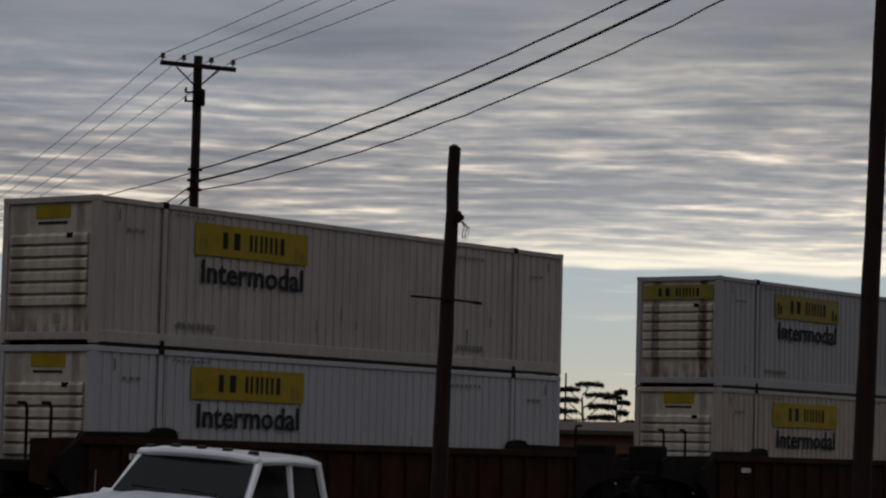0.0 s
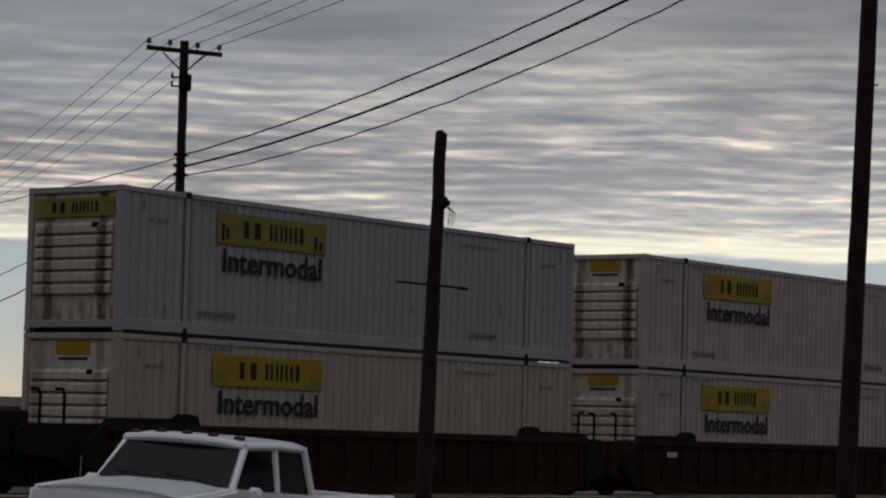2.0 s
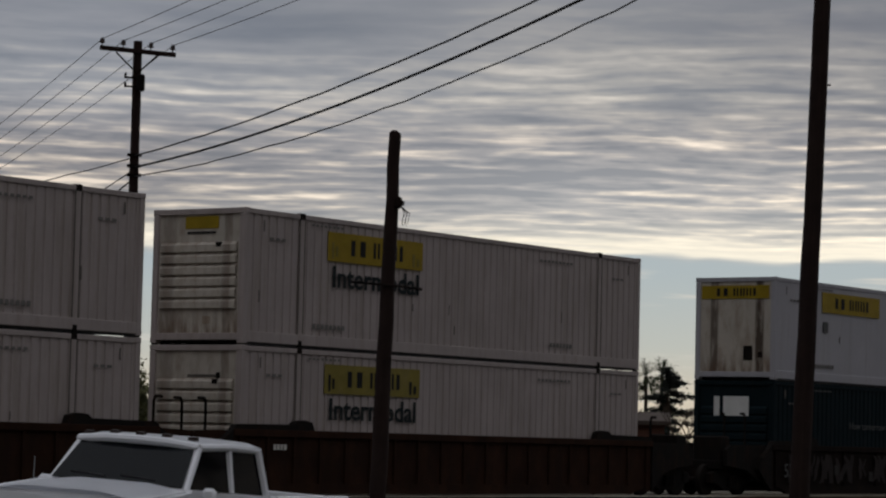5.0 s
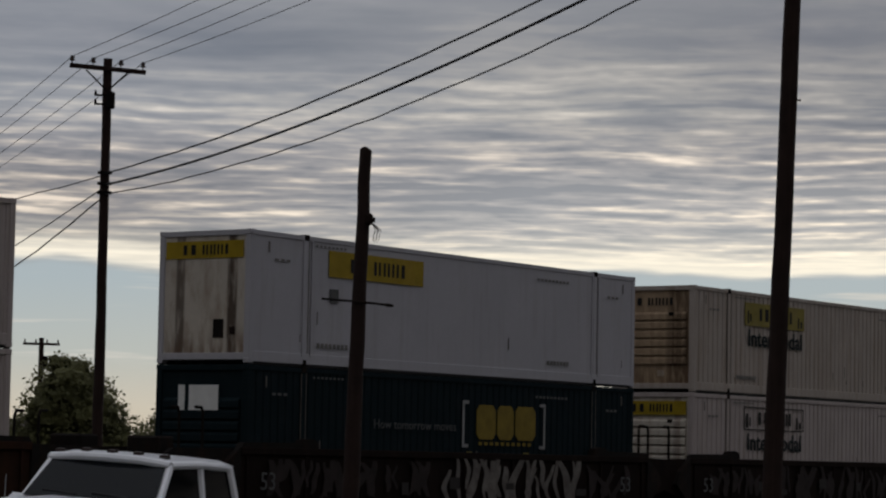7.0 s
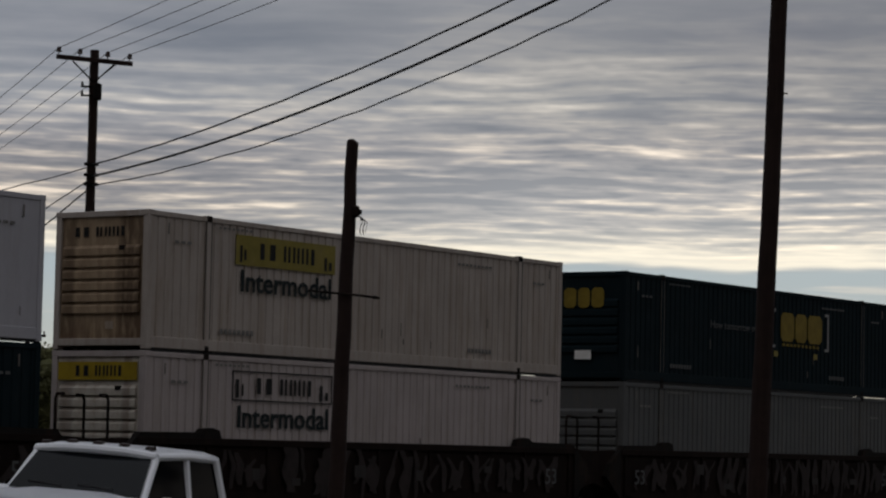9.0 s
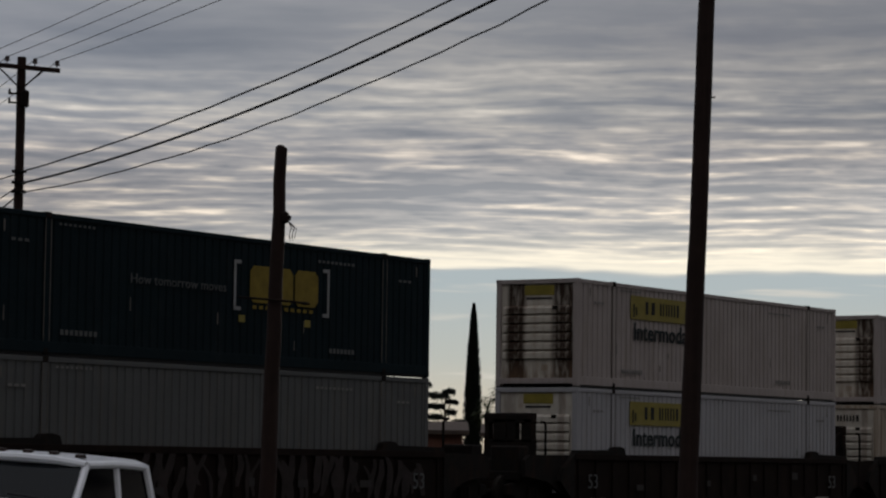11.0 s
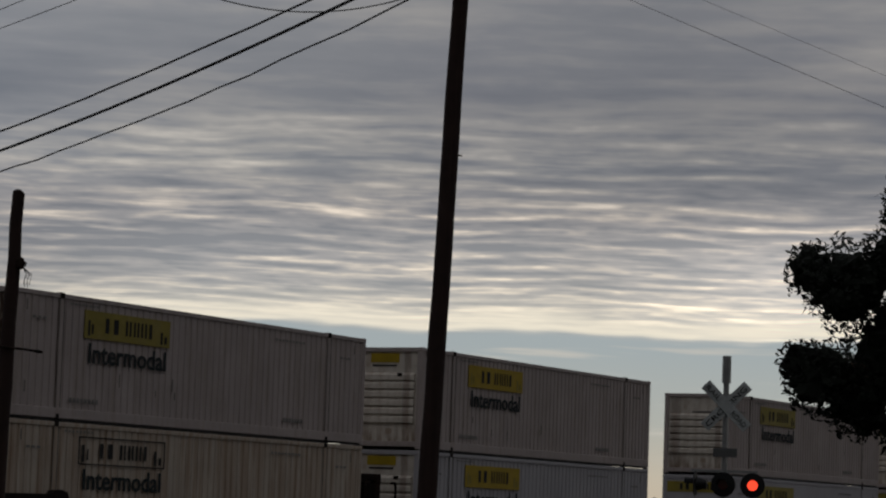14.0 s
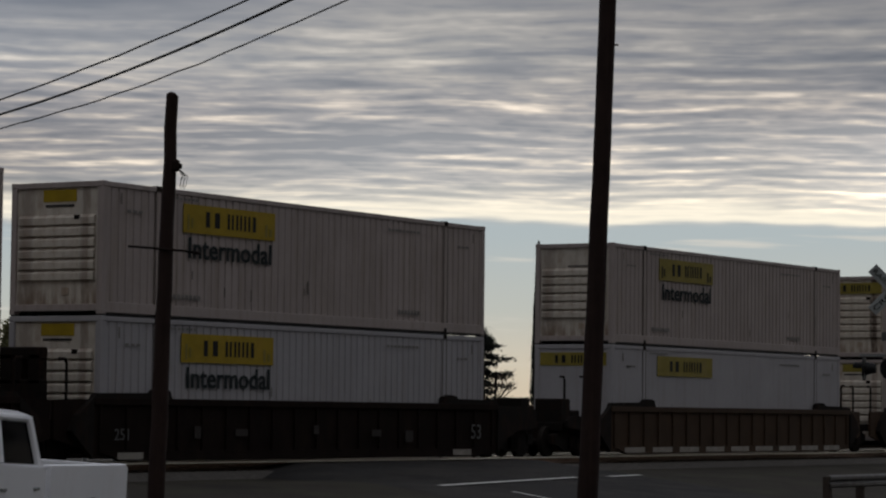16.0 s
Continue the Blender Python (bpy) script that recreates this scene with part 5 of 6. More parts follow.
    for y0, y1 in ((0.55, 0.05), (-0.1, -0.6)):
        bm = bmesh.new()
        tube(bm, [(0.74, y0, belt + 0.16), (0.65, (y0 + y1) / 2, belt + 0.175), (0.62, y1, belt + 0.185)], 0.018, 5)
        part("wiper", bm, M_TRIM, t, "black wiper arm")
    bm = bmesh.new()
    tube(bm, [(0.95, -0.93, 1.34), (0.93, -0.95, 1.82)], 0.007, 5)
    part("antenna", bm, M_STEEL, t, "thin whip antenna")
    bm = bmesh.new()
    box(bm, 2.16, -0.98, 0.5, 2.32, 0.98, 0.72, 0.03)
    part("bumper", bm, M_STEEL, t, "chrome front bumper")
    bm = bmesh.new()
    box(bm, 2.14, -0.62, 0.80, 2.21, 0.62, 1.12, 0.02)
    part("grille", bm, M_TRIM, t)
    for x in (1.45, -3.66):
        for s in (-1, 1):
            bm = bmesh.new()
            tube(bm, [(0, -0.12, 0), (0, -0.1, 0), (0, 0.1, 0), (0, 0.12, 0)], [0.33, 0.385, 0.385, 0.33], 24)
            w = part("wheel", bm, M_TRIM, t, "black tyre on a steel rim", True, at=pose(x, s * 0.88, 0.495 + 0.05 * s))
            bm = bmesh.new()
            tube(bm, [(0, s * 0.10, 0), (0, s * 0.128, 0)], [0.21, 0.17], 16)
            part("rim", bm, M_STEEL, w)
    return t


pickup()

# ---- crossing signals, guard rail, street furniture ----


def disc(bm, at, way, r, depth, sides=18):
    p, d = Vector(at), Vector(way).normalized()
    tube(bm, [p, p + d * depth], r, sides)


def lamp_head(parent, at, way, lit, mast_r=0.0):
    d = Vector(way).normalized()
    p = Vector(at)
    bm = bmesh.new()
    disc(bm, p, d, 0.25, 0.02, 20)
    tube(bm, [p - d * 0.22, p - d * 0.02], [0.09, 0.14], 12)
    h = part("lamp_head", bm, M_TRIM, parent, "round black signal lamp with a backing disc", True)
    bm = bmesh.new()       # visor
    side = d.cross(Vector((0, 0, 1))).normalized()
    up = Vector((0, 0, 1))
    a0 = [p + d * 0.02 + (side * math.cos(a) + up * math.sin(a)) * 0.12 for a in [math.pi * k / 8 for k in range(9)]]
    a1 = [q + d * 0.2 for q in a0]
    v0, v1 = [bm.verts.new(q) for q in a0], [bm.verts.new(q) for q in a1]
    for i in range(8):
        bm.faces.new((v0[i], v0[i + 1], v1[i + 1], v1[i]))
    bmesh.ops.solidify(bm, geom=list(bm.faces), thickness=0.008)
    part("visor", bm, M_TRIM, h)
    bm = bmesh.new()
    disc(bm, p + d * 0.02, d, 0.105, 0.012, 16)
    part("lens", bm, M_REDLIT if lit else M_REDDARK, h, "lit red lens" if lit else "unlit dark red lens")


M_BLADE = material("grimy_white_sign_face", (0.36, 0.385, 0.38), 0.6, vary=0.2, scale=4.0, dirt=(0.15, 0.15, 0.14), dirt_amt=0.5, dirt_scale=(3, 3, 3))


def crossing_signal(at, face, z_cross, z_lamp, z_top, lamps, label, words=True, spread=0.57):
    """A crossbuck on a mast with lamps; face: heading that the sign looks towards."""
    g = ground_z(at.x, at.y)
    s = thing("crossing_signal", label, "railroad signal", pose(at.x, at.y, g, 0, 0, -face))
    bm = bmesh.new()
    tube(bm, [(0, 0, 0), (0, 0, 0.35), (0, 0, 0.36), (0, 0, z_top - g)], [0.13, 0.13, 0.062, 0.058], 12)
    part("mast", bm, M_STEEL, s, "galvanised steel mast", True)
    bm = bmesh.new()
    tube(bm, [(0, 0, z_top - g - 0.55), (0, 0, z_top - g)], 0.09, 12)
    part("bell", bm, M_STEEL, s, "grey bell housing on the mast top")
    zc = z_cross - g
    for k, turn in ((0, 45), (1, -45)):
        bm = bmesh.new()
        box(bm, -0.61, 0.075 + 0.02 * k, -0.115, 0.61, 0.090 + 0.02 * k, 0.115, 0.004)
        b = part("blade", bm, M_BLADE, s, "white crossbuck blade with black letters", at=Matrix.Translation((0, 0, zc)) @ Matrix.Rotation(radians(turn), 4, "Y"))
        if words:
            y = 0.092 + 0.02 * k
            for text, x, w in ((("RAIL", -0.55, 0.36), ("ROAD", 0.17, 0.38)) if k else (("CROSSING", -0.56, 1.1),)):
                sign_text("letters", text, 0.15, w, M_INK, b, Matrix.Translation((-x, y + 0.004, -0.055)) @ Matrix.Rotation(radians(180), 4, "Z") @ Matrix.Rotation(radians(90), 4, "X"))
    bm = bmesh.new()
    zl = z_lamp - g
    box(bm, -spread - 0.1, -0.03, zl + 0.24, spread + 0.1, 0.03, zl + 0.29)
    box(bm, -0.06, -0.08, zl - 0.12, 0.06, 0.05, zl + 0.25)
    part("lamp_bar", bm, M_STEEL, s, "grey lamp cross bar")
    bm = bmesh.new()
    box(bm, -0.24, 0.07, zl + 0.55, 0.24, 0.085, zl + 0.73, 0.004)
    part("track_plate", bm, M_GREY, s, "small grey plate under the crossbuck")
    for x, way, lit in lamps:
        lamp_head(s, (x, 0.06, zl), way, lit)
    return s


def make_signals():
    near = polar(68.03, 0, 57)
    z = lambda el: EYE + 57 * math.tan(radians(el))
    crossing_signal(near, 67.93 + 180 - 6, z(2.56), z(0.98), z(3.58), ((0.57, (0.9, -0.25, 0), False), (0.02, (0.25, 0.9, 0), False), (-0.57, (0.15, 1, 0), True)),
                    "railroad crossing signal with white crossbuck and red lamps by the road")
    far = polar(52.2, 0, 76)
    z2 = lambda el: EYE + 76 * math.tan(radians(el))
    crossing_signal(far, 52.2 + 180 + 4, z2(2.55), z2(1.28), z2(3.1), ((0.42, (0.25, 1, 0), False), (-0.42, (0.1, 1, 0), True)), "far railroad crossing signal with white crossbuck, behind the tracks", False, 0.42)
    mast = polar(51.55, 0, 78)
    z3 = lambda el: EYE + 78 * math.tan(radians(el))
    g = ground_z(mast.x, mast.y)
    s = thing("crossing_signal", "second signal mast with two dark round lamps, behind the tracks", "railroad signal", pose(mast.x, mast.y, g, 0, 0, -(51.5 + 180)))
    bm = bmesh.new()
    tube(bm, [(0, 0, 0), (0, 0, z3(2.45) - g)], 0.06, 10)
    part("mast", bm, M_STEEL, s)
    bm = bmesh.new()
    box(bm, -0.75, -0.03, z3(2.12) - g, 0.2, 0.03, z3(2.16) - g)
    part("lamp_bar", bm, M_STEEL, s)
    for x in (0.22, -0.66):
        lamp_head(s, (x, 0.06, z3(1.95) - g), (0.3, 1, 0), False)


def guard_rail():
    a, b = Vector((60.33, 26.0)), Vector((70.1, 25.9))
    g = ground_z(60, 26)
    t = thing("guard_rail", "weathered galvanised guard rail beside the road", "guard rail", pose(a.x, a.y, g))
    n = (b - a).normalized()
    bm = bmesh.new()
    prof = [(0.0, 0.44), (-0.06, 0.48), (-0.06, 0.54), (0.0, 0.59), (-0.06, 0.64), (-0.06, 0.70), (0.0, 0.74)]
    back = [(y + 0.012, z) for y, z in reversed(prof)]
    prism(bm, prof + back, "x", 0.0, (b - a).length)
    part("rail_beam", bm, M_OLDSTEEL, t, at=pose(0, 0, 0, 0, 0, math.degrees(math.atan2(n.y, n.x))))
    for i in range(6):
        bm = bmesh.new()
        box(bm, i * 1.9 + 0.1, 0.02, -0.1, i * 1.9 + 0.25, 0.2, 0.7, 0.01)
        part("post", bm, M_TIE, t, "dark wooden post")


def simple_pole(az, el, r, rad, arm, label, arm_len=1.2, equip=0):
    top = polar(az, el, r)
    g = ground_z(top.x, top.y)
    h = top.z - g
    p = thing("utility_pole", label, "utility pole", pose(top.x, top.y, g, 0, 0, -az))
    bm = bmesh.new()
    tube(bm, [(0, 0, 0), (0, 0, h)], [rad * 1.2, rad], 8)
    part("pole", bm, M_POLE, p)
    if arm:
        bm = bmesh.new()
        box(bm, -arm_len, -0.1, h - 0.45, arm_len, 0.0, h - 0.3)
        part("crossarm", bm, M_POLE, p)
        for x in (-0.9, -0.3, 0.3, 0.9):
            bm = bmesh.new()
            tube(bm, [(x * arm_len, -0.05, h - 0.3), (x * arm_len, -0.05, h - 0.1)], 0.05, 6)
            part("insulator", bm, M_CERAMIC, p)
    for k in range(equip):
        bm = bmesh.new()
        tube(bm, [(0.25 * (1 - 2 * k), -0.1, h - 1.9), (0.25 * (1 - 2 * k), -0.1, h - 1.1)], 0.16, 8)
        part("transformer_can", bm, M_DARKSTEEL, p)
    return p


def lamp_post():
    top = polar(54.51, 3.07, 120)
    g = ground_z(top.x, top.y)
    h = top.z - g
    p = thing("street_lamp", "dark wooden lamp post with a short lamp arm", "street lamp", pose(top.x, top.y, g, 0, 0, -54.5))
    bm = bmesh.new()
    tube(bm, [(0, 0, 0), (0, 0, h)], [0.15, 0.11], 8)
    part("pole", bm, M_POLE, p)
    bm = bmesh.new()
    tube(bm, [(0, 0, h - 0.7), (-0.25, 0, h - 0.55), (-0.42, 0, h - 0.62)], 0.035, 6)
    part("lamp_arm", bm, M_STEEL, p)
    bm = bmesh.new()
    tube(bm, [(-0.4, 0, h - 0.58), (-0.42, 0, h - 0.75)], [0.07, 0.14], 8)
    part("lamp_head", bm, M_STEEL, p)


def shop_sign():
    r = 125
    a = polar(55.36, 1.58, r)
    g = ground_z(a.x, a.y)
    t = thing("shop_sign", "red roadside shop sign with white letters on two posts", "sign", pose(a.x, a.y, g, 0, 0, -55.36))
    z = a.z - g
    for x in (-0.5, 0.5):
        bm = bmesh.new()
        tube(bm, [(x, 0.1, 0), (x, 0.1, z + 1.0)], 0.06, 8)
        part("post", bm, M_STEEL, t)
    bm = bmesh.new()
    box(bm, -0.76, -0.08, z - 0.72, 0.76, 0.08, z + 0.78, 0.02)
    b = part("sign_board", bm, M_SIGNRED, t, "red lower sign board with white letters")
    sign_text("letters", "MARKET", 0.36, 1.25, M_PALE, b, pose(-0.63, -0.09, z - 0.12, 90))
    for x0, x1 in ((-0.6, -0.45), (-0.4, -0.28), (-0.24, -0.1), (-0.05, 0.05), (0.18, 0.32), (0.36, 0.5)):
        bm = bmesh.new()
        box(bm, x0, -0.09, z + 0.32, x1, -0.085, z + 0.6)
        part("lettering_bar", bm, M_PALE, b)
    z2 = EYE + r * math.tan(radians(2.31)) - g
    bm = bmesh.new()
    box(bm, -0.36, -0.08, z2 - 0.46, 0.62, 0.08, z2 + 0.46, 0.02)
    c = part("upper_board", bm, M_SIGNRED, t, "small red upper board")
    bm = bmesh.new()
    box(bm, -0.28, -0.09, z2 - 0.12, 0.54, -0.085, z2 + 0.14)
    part("lettering_bar", bm, M_PALE, c)
    bm = bmesh.new()
    tube(bm, [(0.15, 0.1, 0), (0.15, 0.1, z2)], 0.07, 8)
    part("post", bm, M_STEEL, t)


def low_building(az0, az1, el, r, label, mat):
    a, b = polar(az0, el, r), polar(az1, el, r)
    n = Vector((b.x - a.x, b.y - a.y, 0))
    g = ground_z(a.x, a.y)
    h, w = a.z - g, n.length
    t = thing("low_building", label, "building", pose(a.x, a.y, g, 0, 0, math.degrees(math.atan2(n.y, n.x))))
    bm = bmesh.new()
    box(bm, 0, 0, 0, w, 9, h - 0.3)
    wall = part("wall", bm, mat, t)
    bm = bmesh.new()
    prism(bm, [(-0.4, h - 0.35), (9.4, h - 0.35), (9.4, h - 0.1), (4.5, h + 0.5), (-0.4, h - 0.1)], "x", -0.4, w + 0.4)
    part("roof", bm, M_ROOF, t)
    k = max(1, int(w / 4))
    for i in range(k):
        x = (i + 0.5) * w / k
        bm = bmesh.new()
        box(bm, x - 0.6, -0.04, 1.0, x + 0.6, 0.02, 2.1)
        part("window", bm, M_GLASS, wall)


# ---- plants ----


def leaf_cloud(bm, lobes, per, size, rnd, flat=1.0):
    """Small leaf cards scattered over rounded lobes (centre, radius)."""
    for c, r in lobes:
        c = Vector(c)
        for _ in range(int(per * r * r)):
            d = Vector((rnd.gauss(0, 1), rnd.gauss(0, 1), rnd.gauss(0, 1))).normalized()
            p = c + Vector((d.x, d.y, d.z * flat)) * r * (0.84 + 0.17 * rnd.random() ** 1.5 + 0.22 * noise.noise(d * 3 + c))
            u = Vector((rnd.uniform(-1, 1), rnd.uniform(-1, 1), rnd.uniform(-1, 1))).normalized()
            v = u.orthogonal().normalized()
            s = size * rnd.uniform(0.6, 1.4)
            q = [bm.verts.new(p + u * s * a + v * s * 0.55 * b) for a, b in ((-1, 0), (0, -1), (1, 0), (0, 1))]
            bm.faces.new(q)


def core(bm, c, r, rnd, flat=1.0):
    """A rough inner mass of twigs and leaves."""
    m = bmesh.ops.create_icosphere(bm, subdivisions=3, radius=1.0)
    for v in m["verts"]:
        d = v.co.normalized()
        v.co = Vector(c) + Vector((d.x, d.y, d.z * flat)) * r * (0.78 + 0.34 * noise.noise(d * 2.3 + Vector(c)) + 0.24 * noise.noise(d * 6.0 + Vector(c)))


def tree(name, label, base, trunk, lobes, per, size, mat, seed, cores=True, flat=1.0, category="tree", mass=0.98):
    rnd = random.Random(seed)
    t = thing(name, label, category, pose(*base))
    b = Vector(base)
    bm = bmesh.new()
    tube(bm, [(0, 0, 0)] + [Vector(p) - b for p, _ in trunk], [trunk[0][1] * 1.4] + [r for _, r in trunk], 8)
    hub = Vector(trunk[-1][0]) - b
    for c, r in lobes:
        tube(bm, [hub * 0.75, (hub + Vector(c) - b) / 2 + Vector((0, 0, 0.1)), Vector(c) - b], [trunk[-1][1] * 0.6, trunk[-1][1] * 0.35, 0.02], 6)
    part("trunk", bm, M_BARK, t, "rough bark trunk with limbs", True)
    bm = bmesh.new()
    loc = [(Vector(c) - b, r) for c, r in lobes]
    if cores:
        for c, r in loc:
            core(bm, c, r * mass, rnd, flat)
    leaf_cloud(bm, loc, per, size, rnd, flat)
    me = bpy.data.meshes.new("crown")
    bm.to_mesh(me)
    bm.free()
    me.materials.append(mat)
    shared("crown", me, t, label="dense crown of small leaves")
    return t


def big_tree():
    r = 45.0
    k = r * math.tan(radians(1.0))
    spots = ((70.35, 5.05, 1.0, 0), (69.6, 5.35, 0.62, 0.2), (71.2, 5.6, 0.7, 0), (69.85, 3.2, 0.85, 0), (70.6, 2.75, 0.85, 0.3), (69.35, 3.55, 0.45, 0), (71.3, 3.6, 1.15, 0.5), (71.75, 6.6, 0.9, 0),
             (72.1, 7.7, 0.75, 0), (72.4, 5.0, 1.5, 0.8), (71.75, 2.3, 0.9, 0), (72.9, 3.0, 1.5, 0.6), (73.6, 6.2, 1.7, 0.5), (73.4, 8.4, 1.2, 0.2), (74.6, 4.2, 1.8, 0.8), (75.0, 7.2, 1.6, 0.6))
    lobes = []
    for az, el, rr, back in spots:
        lobes.append((polar(az + 0.13, el, r + back), rr * k * 0.96))
    p = polar(73.4, 0, r + 0.5)
    base = (p.x, p.y, ground_z(p.x, p.y))
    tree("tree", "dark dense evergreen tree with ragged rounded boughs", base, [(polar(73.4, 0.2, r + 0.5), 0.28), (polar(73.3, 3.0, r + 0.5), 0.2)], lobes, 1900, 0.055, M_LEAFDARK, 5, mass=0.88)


def cypress(az, el, r, w, seed, label="tall slender dark cypress behind the tracks"):
    top = polar(az, el, r)
    g = ground_z(top.x, top.y)
    h = top.z - g
    rnd = random.Random(seed)
    t = thing("cypress", label, "tree", pose(top.x, top.y, g))
    bm = bmesh.new()
    tube(bm, [(0, 0, 0), (0, 0, h * 0.9)], [0.14, 0.02], 8)
    part("trunk", bm, M_BARK, t)
    bm = bmesh.new()
    def rad(z):
        k = z / h
        return w * (min(1, k * 5 + 0.35)) * (1 - k) ** 0.62
    n = 24
    for i in range(n):
        z = 0.3 + (h - 0.4) * i / n
        rr = rad(z) * 0.8
        tube(bm, [(rnd.uniform(-0.05, 0.05), rnd.uniform(-0.05, 0.05), z), (0, 0, z + h / n * 1.1)], [rr, rr * 0.9], 8)
    for _ in range(4200):
        z = 0.2 + (h - 0.2) * rnd.random() ** 0.8
        a = rnd.uniform(0, 2 * math.pi)
        q = rad(z) * (0.8 + 0.3 * rnd.random() + 0.15 * noise.noise(Vector((a, z * 0.8, seed))))
        p = Vector((math.cos(a) * q, math.sin(a) * q, z))
        v = Vector((-math.sin(a), math.cos(a), 0)) * 0.09
        u = Vector((math.cos(a) * 0.1, math.sin(a) * 0.1, 0.34))
        bm.faces.new([bm.verts.new(c) for c in (p - v, p + v, p + u)])
    me = bpy.data.meshes.new("crown")
    bm.to_mesh(me)
    bm.free()
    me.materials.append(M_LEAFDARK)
    shared("crown", me, t)


def palm(az, el, r, seed, label="slim fan palm far behind the tracks", spread=1.5):
    top = polar(az, el, r)
    g = ground_z(top.x, top.y)
    h = top.z - g - spread * 0.5
    rnd = random.Random(seed)
    t = thing("palm_tree", label, "palm", pose(top.x, top.y, g))
    bm = bmesh.new()
    tube(bm, [(0, 0, 0), (0.1, 0, h * 0.5), (0.05, 0, h)], [0.26, 0.18, 0.16], 8)
    part("trunk", bm, M_BARK, t, smooth=True)
    bm = bmesh.new()
    for i in range(80):
        a, e = rnd.uniform(0, 2 * math.pi), rnd.uniform(-1.1, 1.35)
        d = Vector((math.cos(a) * math.cos(e), math.sin(a) * math.cos(e), math.sin(e)))
        side = d.cross(Vector((0, 0, 1))).normalized()
        c0 = Vector((0.05, 0, h))
        ln = spread * rnd.uniform(0.75, 1.1)
        mid = c0 + d * ln * 0.6
        for k in range(7):
            s = (k - 3) / 3
            tip = c0 + d * ln * (1 - 0.2 * abs(s)) + side * s * ln * 0.35 - Vector((0, 0, 0.22 * ln))
            bm.faces.new([bm.verts.new(q) for q in (mid - side * 0.03, mid + side * 0.03, tip)])
        bm.faces.new([bm.verts.new(q) for q in (c0 - side * 0.02, c0 + side * 0.02, mid + side * 0.03, mid - side * 0.03)])
    me = bpy.data.meshes.new("fronds")
    bm.to_mesh(me)
    bm.free()
    me.materials.append(M_LEAF)
    shared("fronds", me, t, label="ragged fan of dark fronds")


def conifer(az, el, r, w, seed, label="open-branched dark conifer far behind the tracks"):
    top = polar(az, el, r)
    g = ground_z(top.x, top.y)
    h = top.z - g
    rnd = random.Random(seed)
    t = thing("conifer", label, "tree", pose(top.x, top.y, g))
    bm = bmesh.new()
    tube(bm, [(0, 0, 0), (0.1, 0, h * 0.6), (0, 0, h)], [0.3, 0.17, 0.03], 8)
    br = []
    for i in range(44):
        z = h * (0.18 + 0.8 * (i + rnd.random()) / 44)
        a = rnd.uniform(0, 2 * math.pi)
        ln = w * (1.15 - 0.85 * z / h) * rnd.uniform(0.6, 1.15)
        tip = Vector((math.cos(a) * ln, math.sin(a) * ln, z + rnd.uniform(-0.5, 0.3)))
        tube(bm, [(0, 0, z), tip], [0.06, 0.015], 5)
        br.append((Vector((0, 0, z)), tip))
    part("trunk", bm, M_BARK, t)
    bm = bmesh.new()
    for a, b in br:
        for _ in range(170):
            k = rnd.uniform(0.1, 1.05)
            p = a.lerp(b, k) + Vector((rnd.gauss(0, 0.2), rnd.gauss(0, 0.2), rnd.gauss(0.05, 0.13)))
            u = Vector((rnd.gauss(0, 1), rnd.gauss(0, 1), rnd.gauss(0, 0.6))).normalized() * rnd.uniform(0.12, 0.28)
            v = u.orthogonal().normalized() * 0.06
            bm.faces.new([bm.verts.new(q) for q in (p - u, p - v, p + u, p + v)])
    me = bpy.data.meshes.new("needles")
    bm.to_mesh(me)
    bm.free()
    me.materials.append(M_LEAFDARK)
    shared("needles", me, t)


def umbrella_pine(az, el, r, w, seed, label="flat-topped open pine far behind the tracks"):
    """Bare leaning limbs that carry flat tiers of needles with sky between them."""
    top = polar(az, el, r)
    g = ground_z(top.x, top.y)
    h = top.z - g
    rnd = random.Random(seed)
    t = thing("pine_tree", label, "tree", pose(top.x, top.y, g, 0, 0, -az))
    bm = bmesh.new()
    tube(bm, [(0, 0, 0), (0.15, 0, h * 0.45), (-0.05, 0, h * 0.85)], [0.24, 0.15, 0.07], 8)
    tiers = []
    for i in range(9):
        k = i / 8
        z = h * (0.52 + 0.46 * k)
        side = (-1) ** i
        tip = Vector((side * w * rnd.uniform(0.3, 0.85) * (1.1 - 0.45 * k), rnd.uniform(-0.6, 0.6) * w, z))
        tube(bm, [(0, 0, z - 0.22 * h * (1 - 0.5 * k)), tip.lerp(Vector((0, 0, z)), 0.4) - Vector((0, 0, 0.06 * h)), tip], [0.08, 0.05, 0.02], 5)
        tiers.append((tip, w * rnd.uniform(0.32, 0.55)))
    part("trunk", bm, M_BARK, t, "thin dark trunk with forked limbs", True)
    bm = bmesh.new()
    for c, rr in tiers:
        for _ in range(420):
            a, q = rnd.uniform(0, 2 * math.pi), rr * rnd.random() ** 0.6
            p = c + Vector((math.cos(a) * q, math.sin(a) * q, rnd.gauss(0, 0.10) + 0.10 * (1 - q / rr)))
            u = Vector((rnd.gauss(0, 1), rnd.gauss(0, 1), rnd.gauss(0, 0.5))).normalized() * rnd.uniform(0.10, 0.24)
            v = u.orthogonal().normalized() * 0.06
            bm.faces.new([bm.verts.new(x) for x in (p - u, p - v, p + u, p + v)])
    me = bpy.data.meshes.new("needles")
    bm.to_mesh(me)
    bm.free()
    me.materials.append(M_LEAFDARK)
    shared("needles", me, t, label="flat dark tiers of needles")


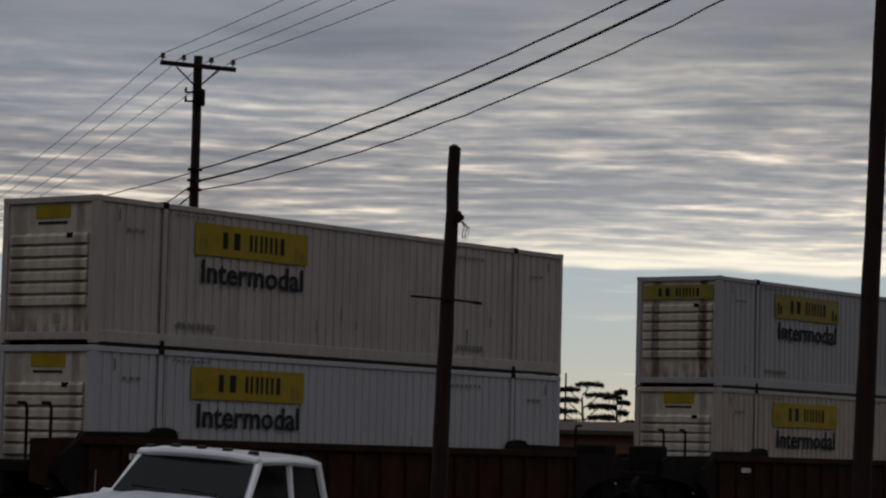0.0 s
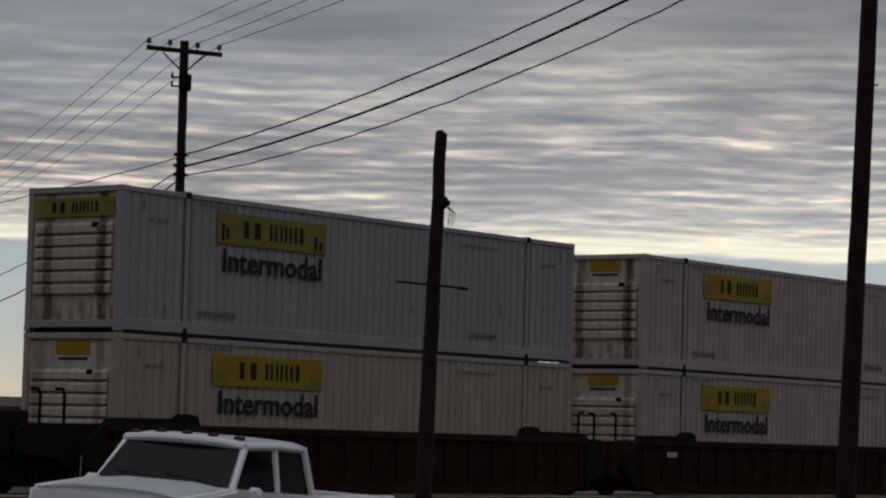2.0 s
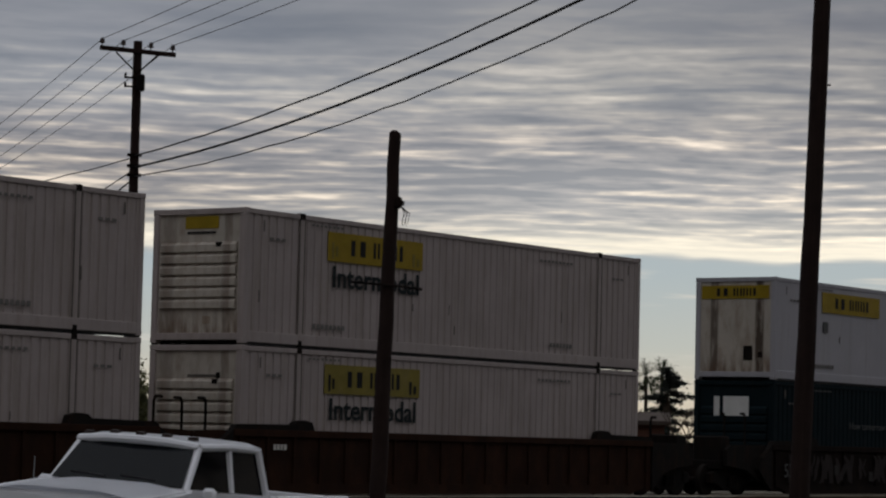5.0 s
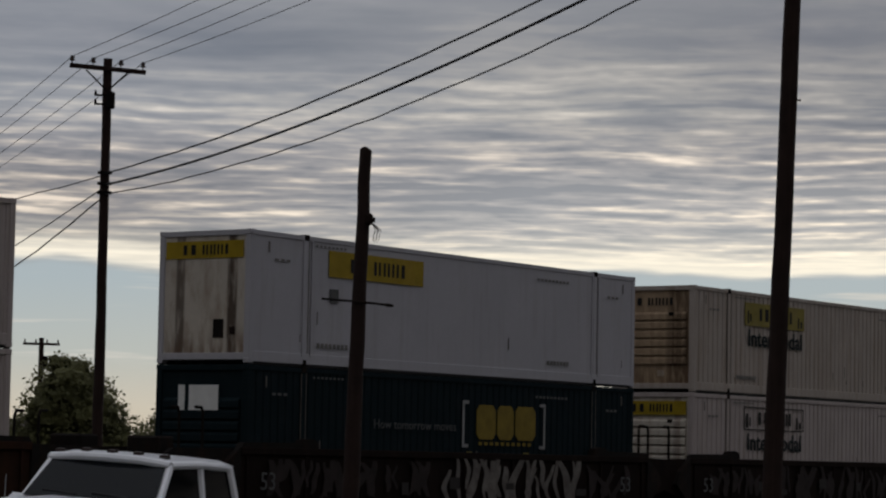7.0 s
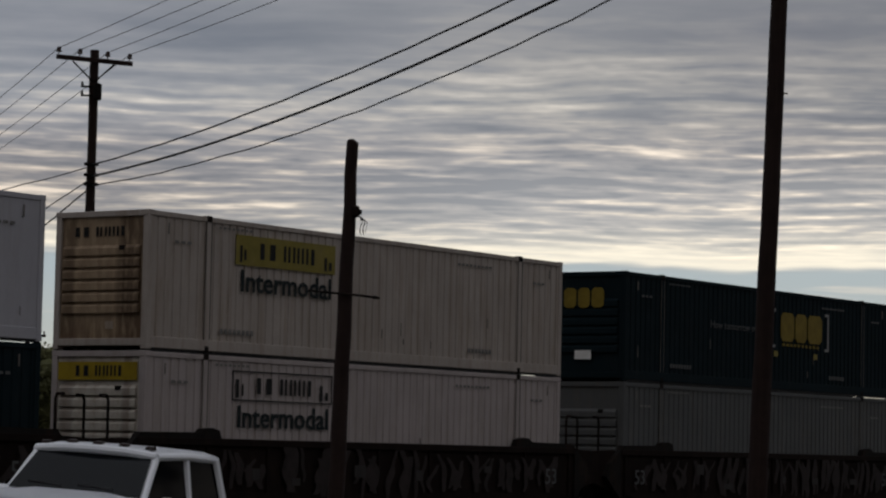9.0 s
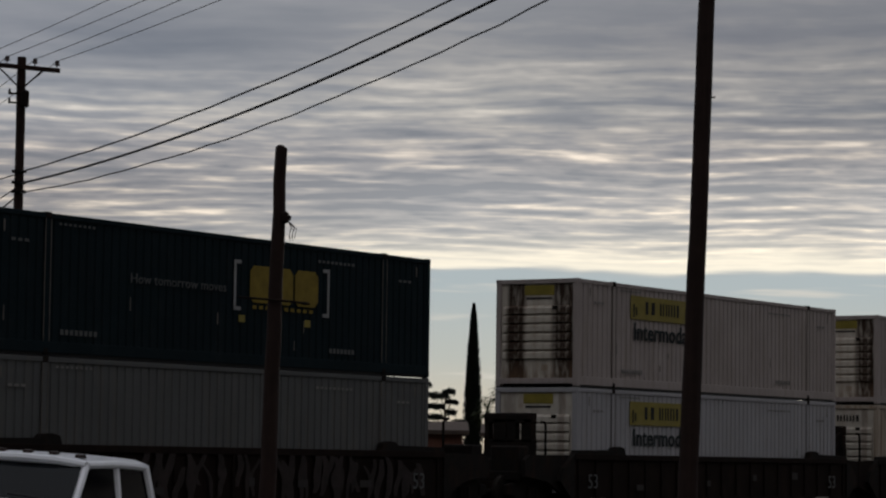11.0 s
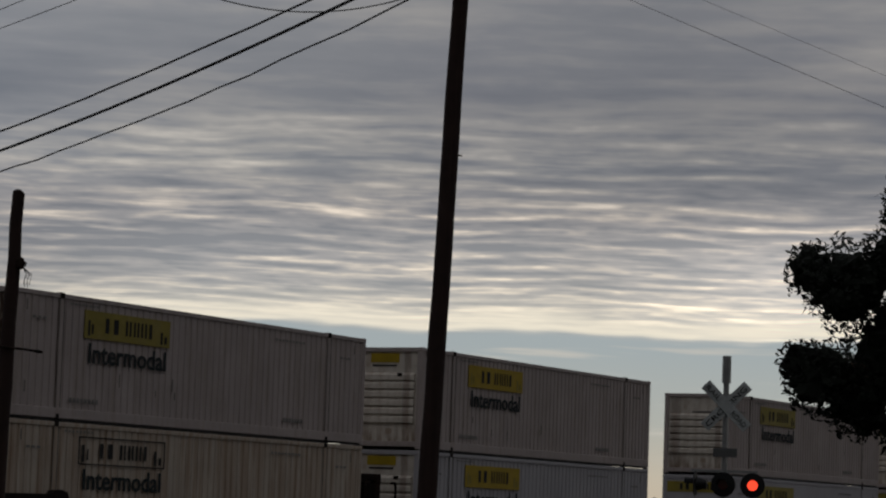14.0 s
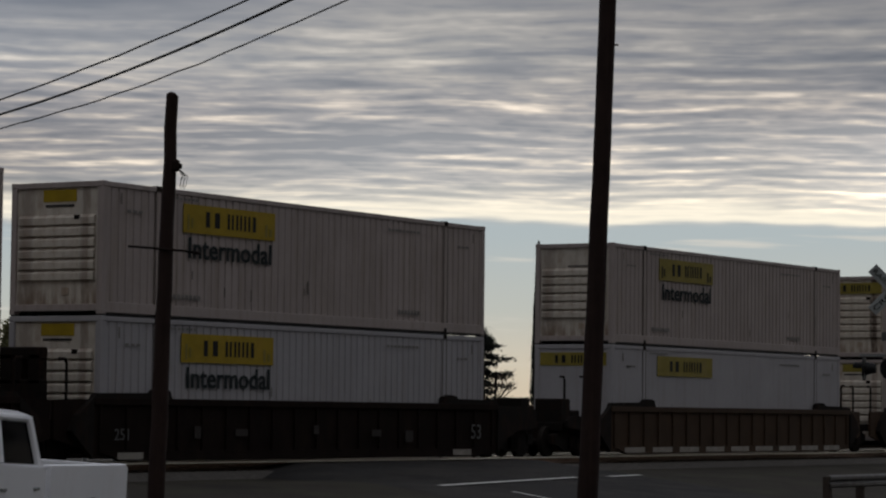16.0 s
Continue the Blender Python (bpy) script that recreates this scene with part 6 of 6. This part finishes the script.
def bare_tree(az, el, r, seed):
    top = polar(az, el, r)
    g = ground_z(top.x, top.y)
    h = top.z - g
    rnd = random.Random(seed)
    t = thing("bare_tree", "small leafless tree with fine upright twigs", "tree", pose(top.x, top.y, g))
    bm = bmesh.new()
    def grow(p, d, ln, rad, depth):
        q = p + d * ln
        tube(bm, [p, q], [rad, rad * 0.65], 5, False)
        if depth:
            for _ in range(3):
                nd = (d + Vector((rnd.gauss(0, 0.42), rnd.gauss(0, 0.42), rnd.uniform(0, 0.35)))).normalized()
                grow(q, nd, ln * rnd.uniform(0.6, 0.85), rad * 0.6, depth - 1)
    grow(Vector((0, 0, 0)), Vector((0, 0, 1)), h * 0.33, 0.10, 4)
    part("branches", bm, M_BARK, t, "bare grey-brown twigs")


def bushes():
    rnd = random.Random(11)
    for az0, az1, el, r, seed, lab in ((46.7, 48.75, 1.95, 105, 1, "rounded olive-green bushy tree behind the tracks"), (49.5, 51.3, 1.9, 108, 2, "olive-green bushy tree with thin top twigs"), (52.6, 53.2, 1.2, 115, 3, "low dark shrub behind the signal")):
        c = polar((az0 + az1) / 2, 0, r)
        g = ground_z(c.x, c.y)
        w = (az1 - az0) / 2 * r * math.tan(radians(1.0))
        h = EYE + r * math.tan(radians(el)) - g
        lobes = []
        for i in range(9):
            k = (i / 8 - 0.5) * 2
            p = polar((az0 + az1) / 2 + (az1 - az0) / 2 * k * 0.8, 0, r + rnd.uniform(-1, 1))
            rr = h * rnd.uniform(0.20, 0.30)
            lobes.append(((p.x, p.y, g + max(rr * 0.9, h * (1 - 0.55 * k * k) - rr * rnd.uniform(0.8, 1.5))), rr))
            lobes.append(((p.x, p.y, g + h * rnd.uniform(0.2, 0.4)), rr * 1.1))
            for _ in range(3):      # loose sprigs on the outline
                q = polar((az0 + az1) / 2 + (az1 - az0) / 2 * (k * 0.95 + rnd.uniform(-0.12, 0.12)), 0, r + rnd.uniform(-1, 1))
                lobes.append(((q.x, q.y, g + h * (1 - 0.5 * k * k) * rnd.uniform(0.78, 1.0)), rnd.uniform(0.2, 0.5)))
        tree("bush", lab, (c.x, c.y, g), [((c.x, c.y, g + h * 0.25), 0.15), ((c.x, c.y, g + h * 0.5), 0.1)], lobes, 560, 0.085, M_OLIVE, seed, category="bush", mass=0.80)


make_signals()
guard_rail()
simple_pole(46.12, 2.2, 190, 0.13, True, "distant wooden pole with a crossarm", 0.9)
simple_pole(47.07, 2.35, 170, 0.15, True, "distant wooden pole with a crossarm and can", 1.1, 1)
simple_pole(64.6, 1.3, 180, 0.13, False, "plain distant wooden pole")
lamp_post()
shop_sign()
low_building(44.0, 48.5, 0.55, 160, "low tan building with a dark roof", M_WALLTAN)
low_building(50.8, 53.9, 0.6, 150, "low tan building with a dark roof", M_WALLTAN)
low_building(55.2, 57.4, 0.66, 170, "long low red-brown building with a dark roof", M_WALLBRICK)
low_building(57.9, 59.25, 0.62, 175, "low red-brown building beside a palm", M_WALLBRICK)
low_building(60.6, 64.0, 0.35, 180, "long low building with brown roof", M_WALLTAN)
big_tree()
bushes()
cypress(57.6, 3.18, 250, 1.05, 1)
for k, (a_, e_) in enumerate(((60.42, 3.46), (60.55, 3.34))):
    cypress(a_, e_, 260, 0.72, 10 + k)
palm(58.26, 1.66, 260, 1, spread=2.3)
palm(58.85, 1.76, 260, 2, spread=2.3)
palm(59.17, 1.80, 255, 5, spread=2.2)
palm(57.90, 1.28, 240, 3, spread=1.9)
conifer(59.3, 1.62, 230, 4.7, 4)
umbrella_pine(56.33, 1.60, 240, 2.5, 6)
umbrella_pine(57.03, 1.44, 250, 1.5, 8)
simple_pole(55.98, 1.78, 230, 0.07, False, "thin distant pole behind the pines")
for a_, e_, s_ in ((54.3, 1.35, 1), (54.9, 1.2, 2), (59.6, 1.0, 3), (64.9, 1.15, 4), (54.0, 0.95, 6)):
    bare_tree(a_, e_, 140, s_)

motions()
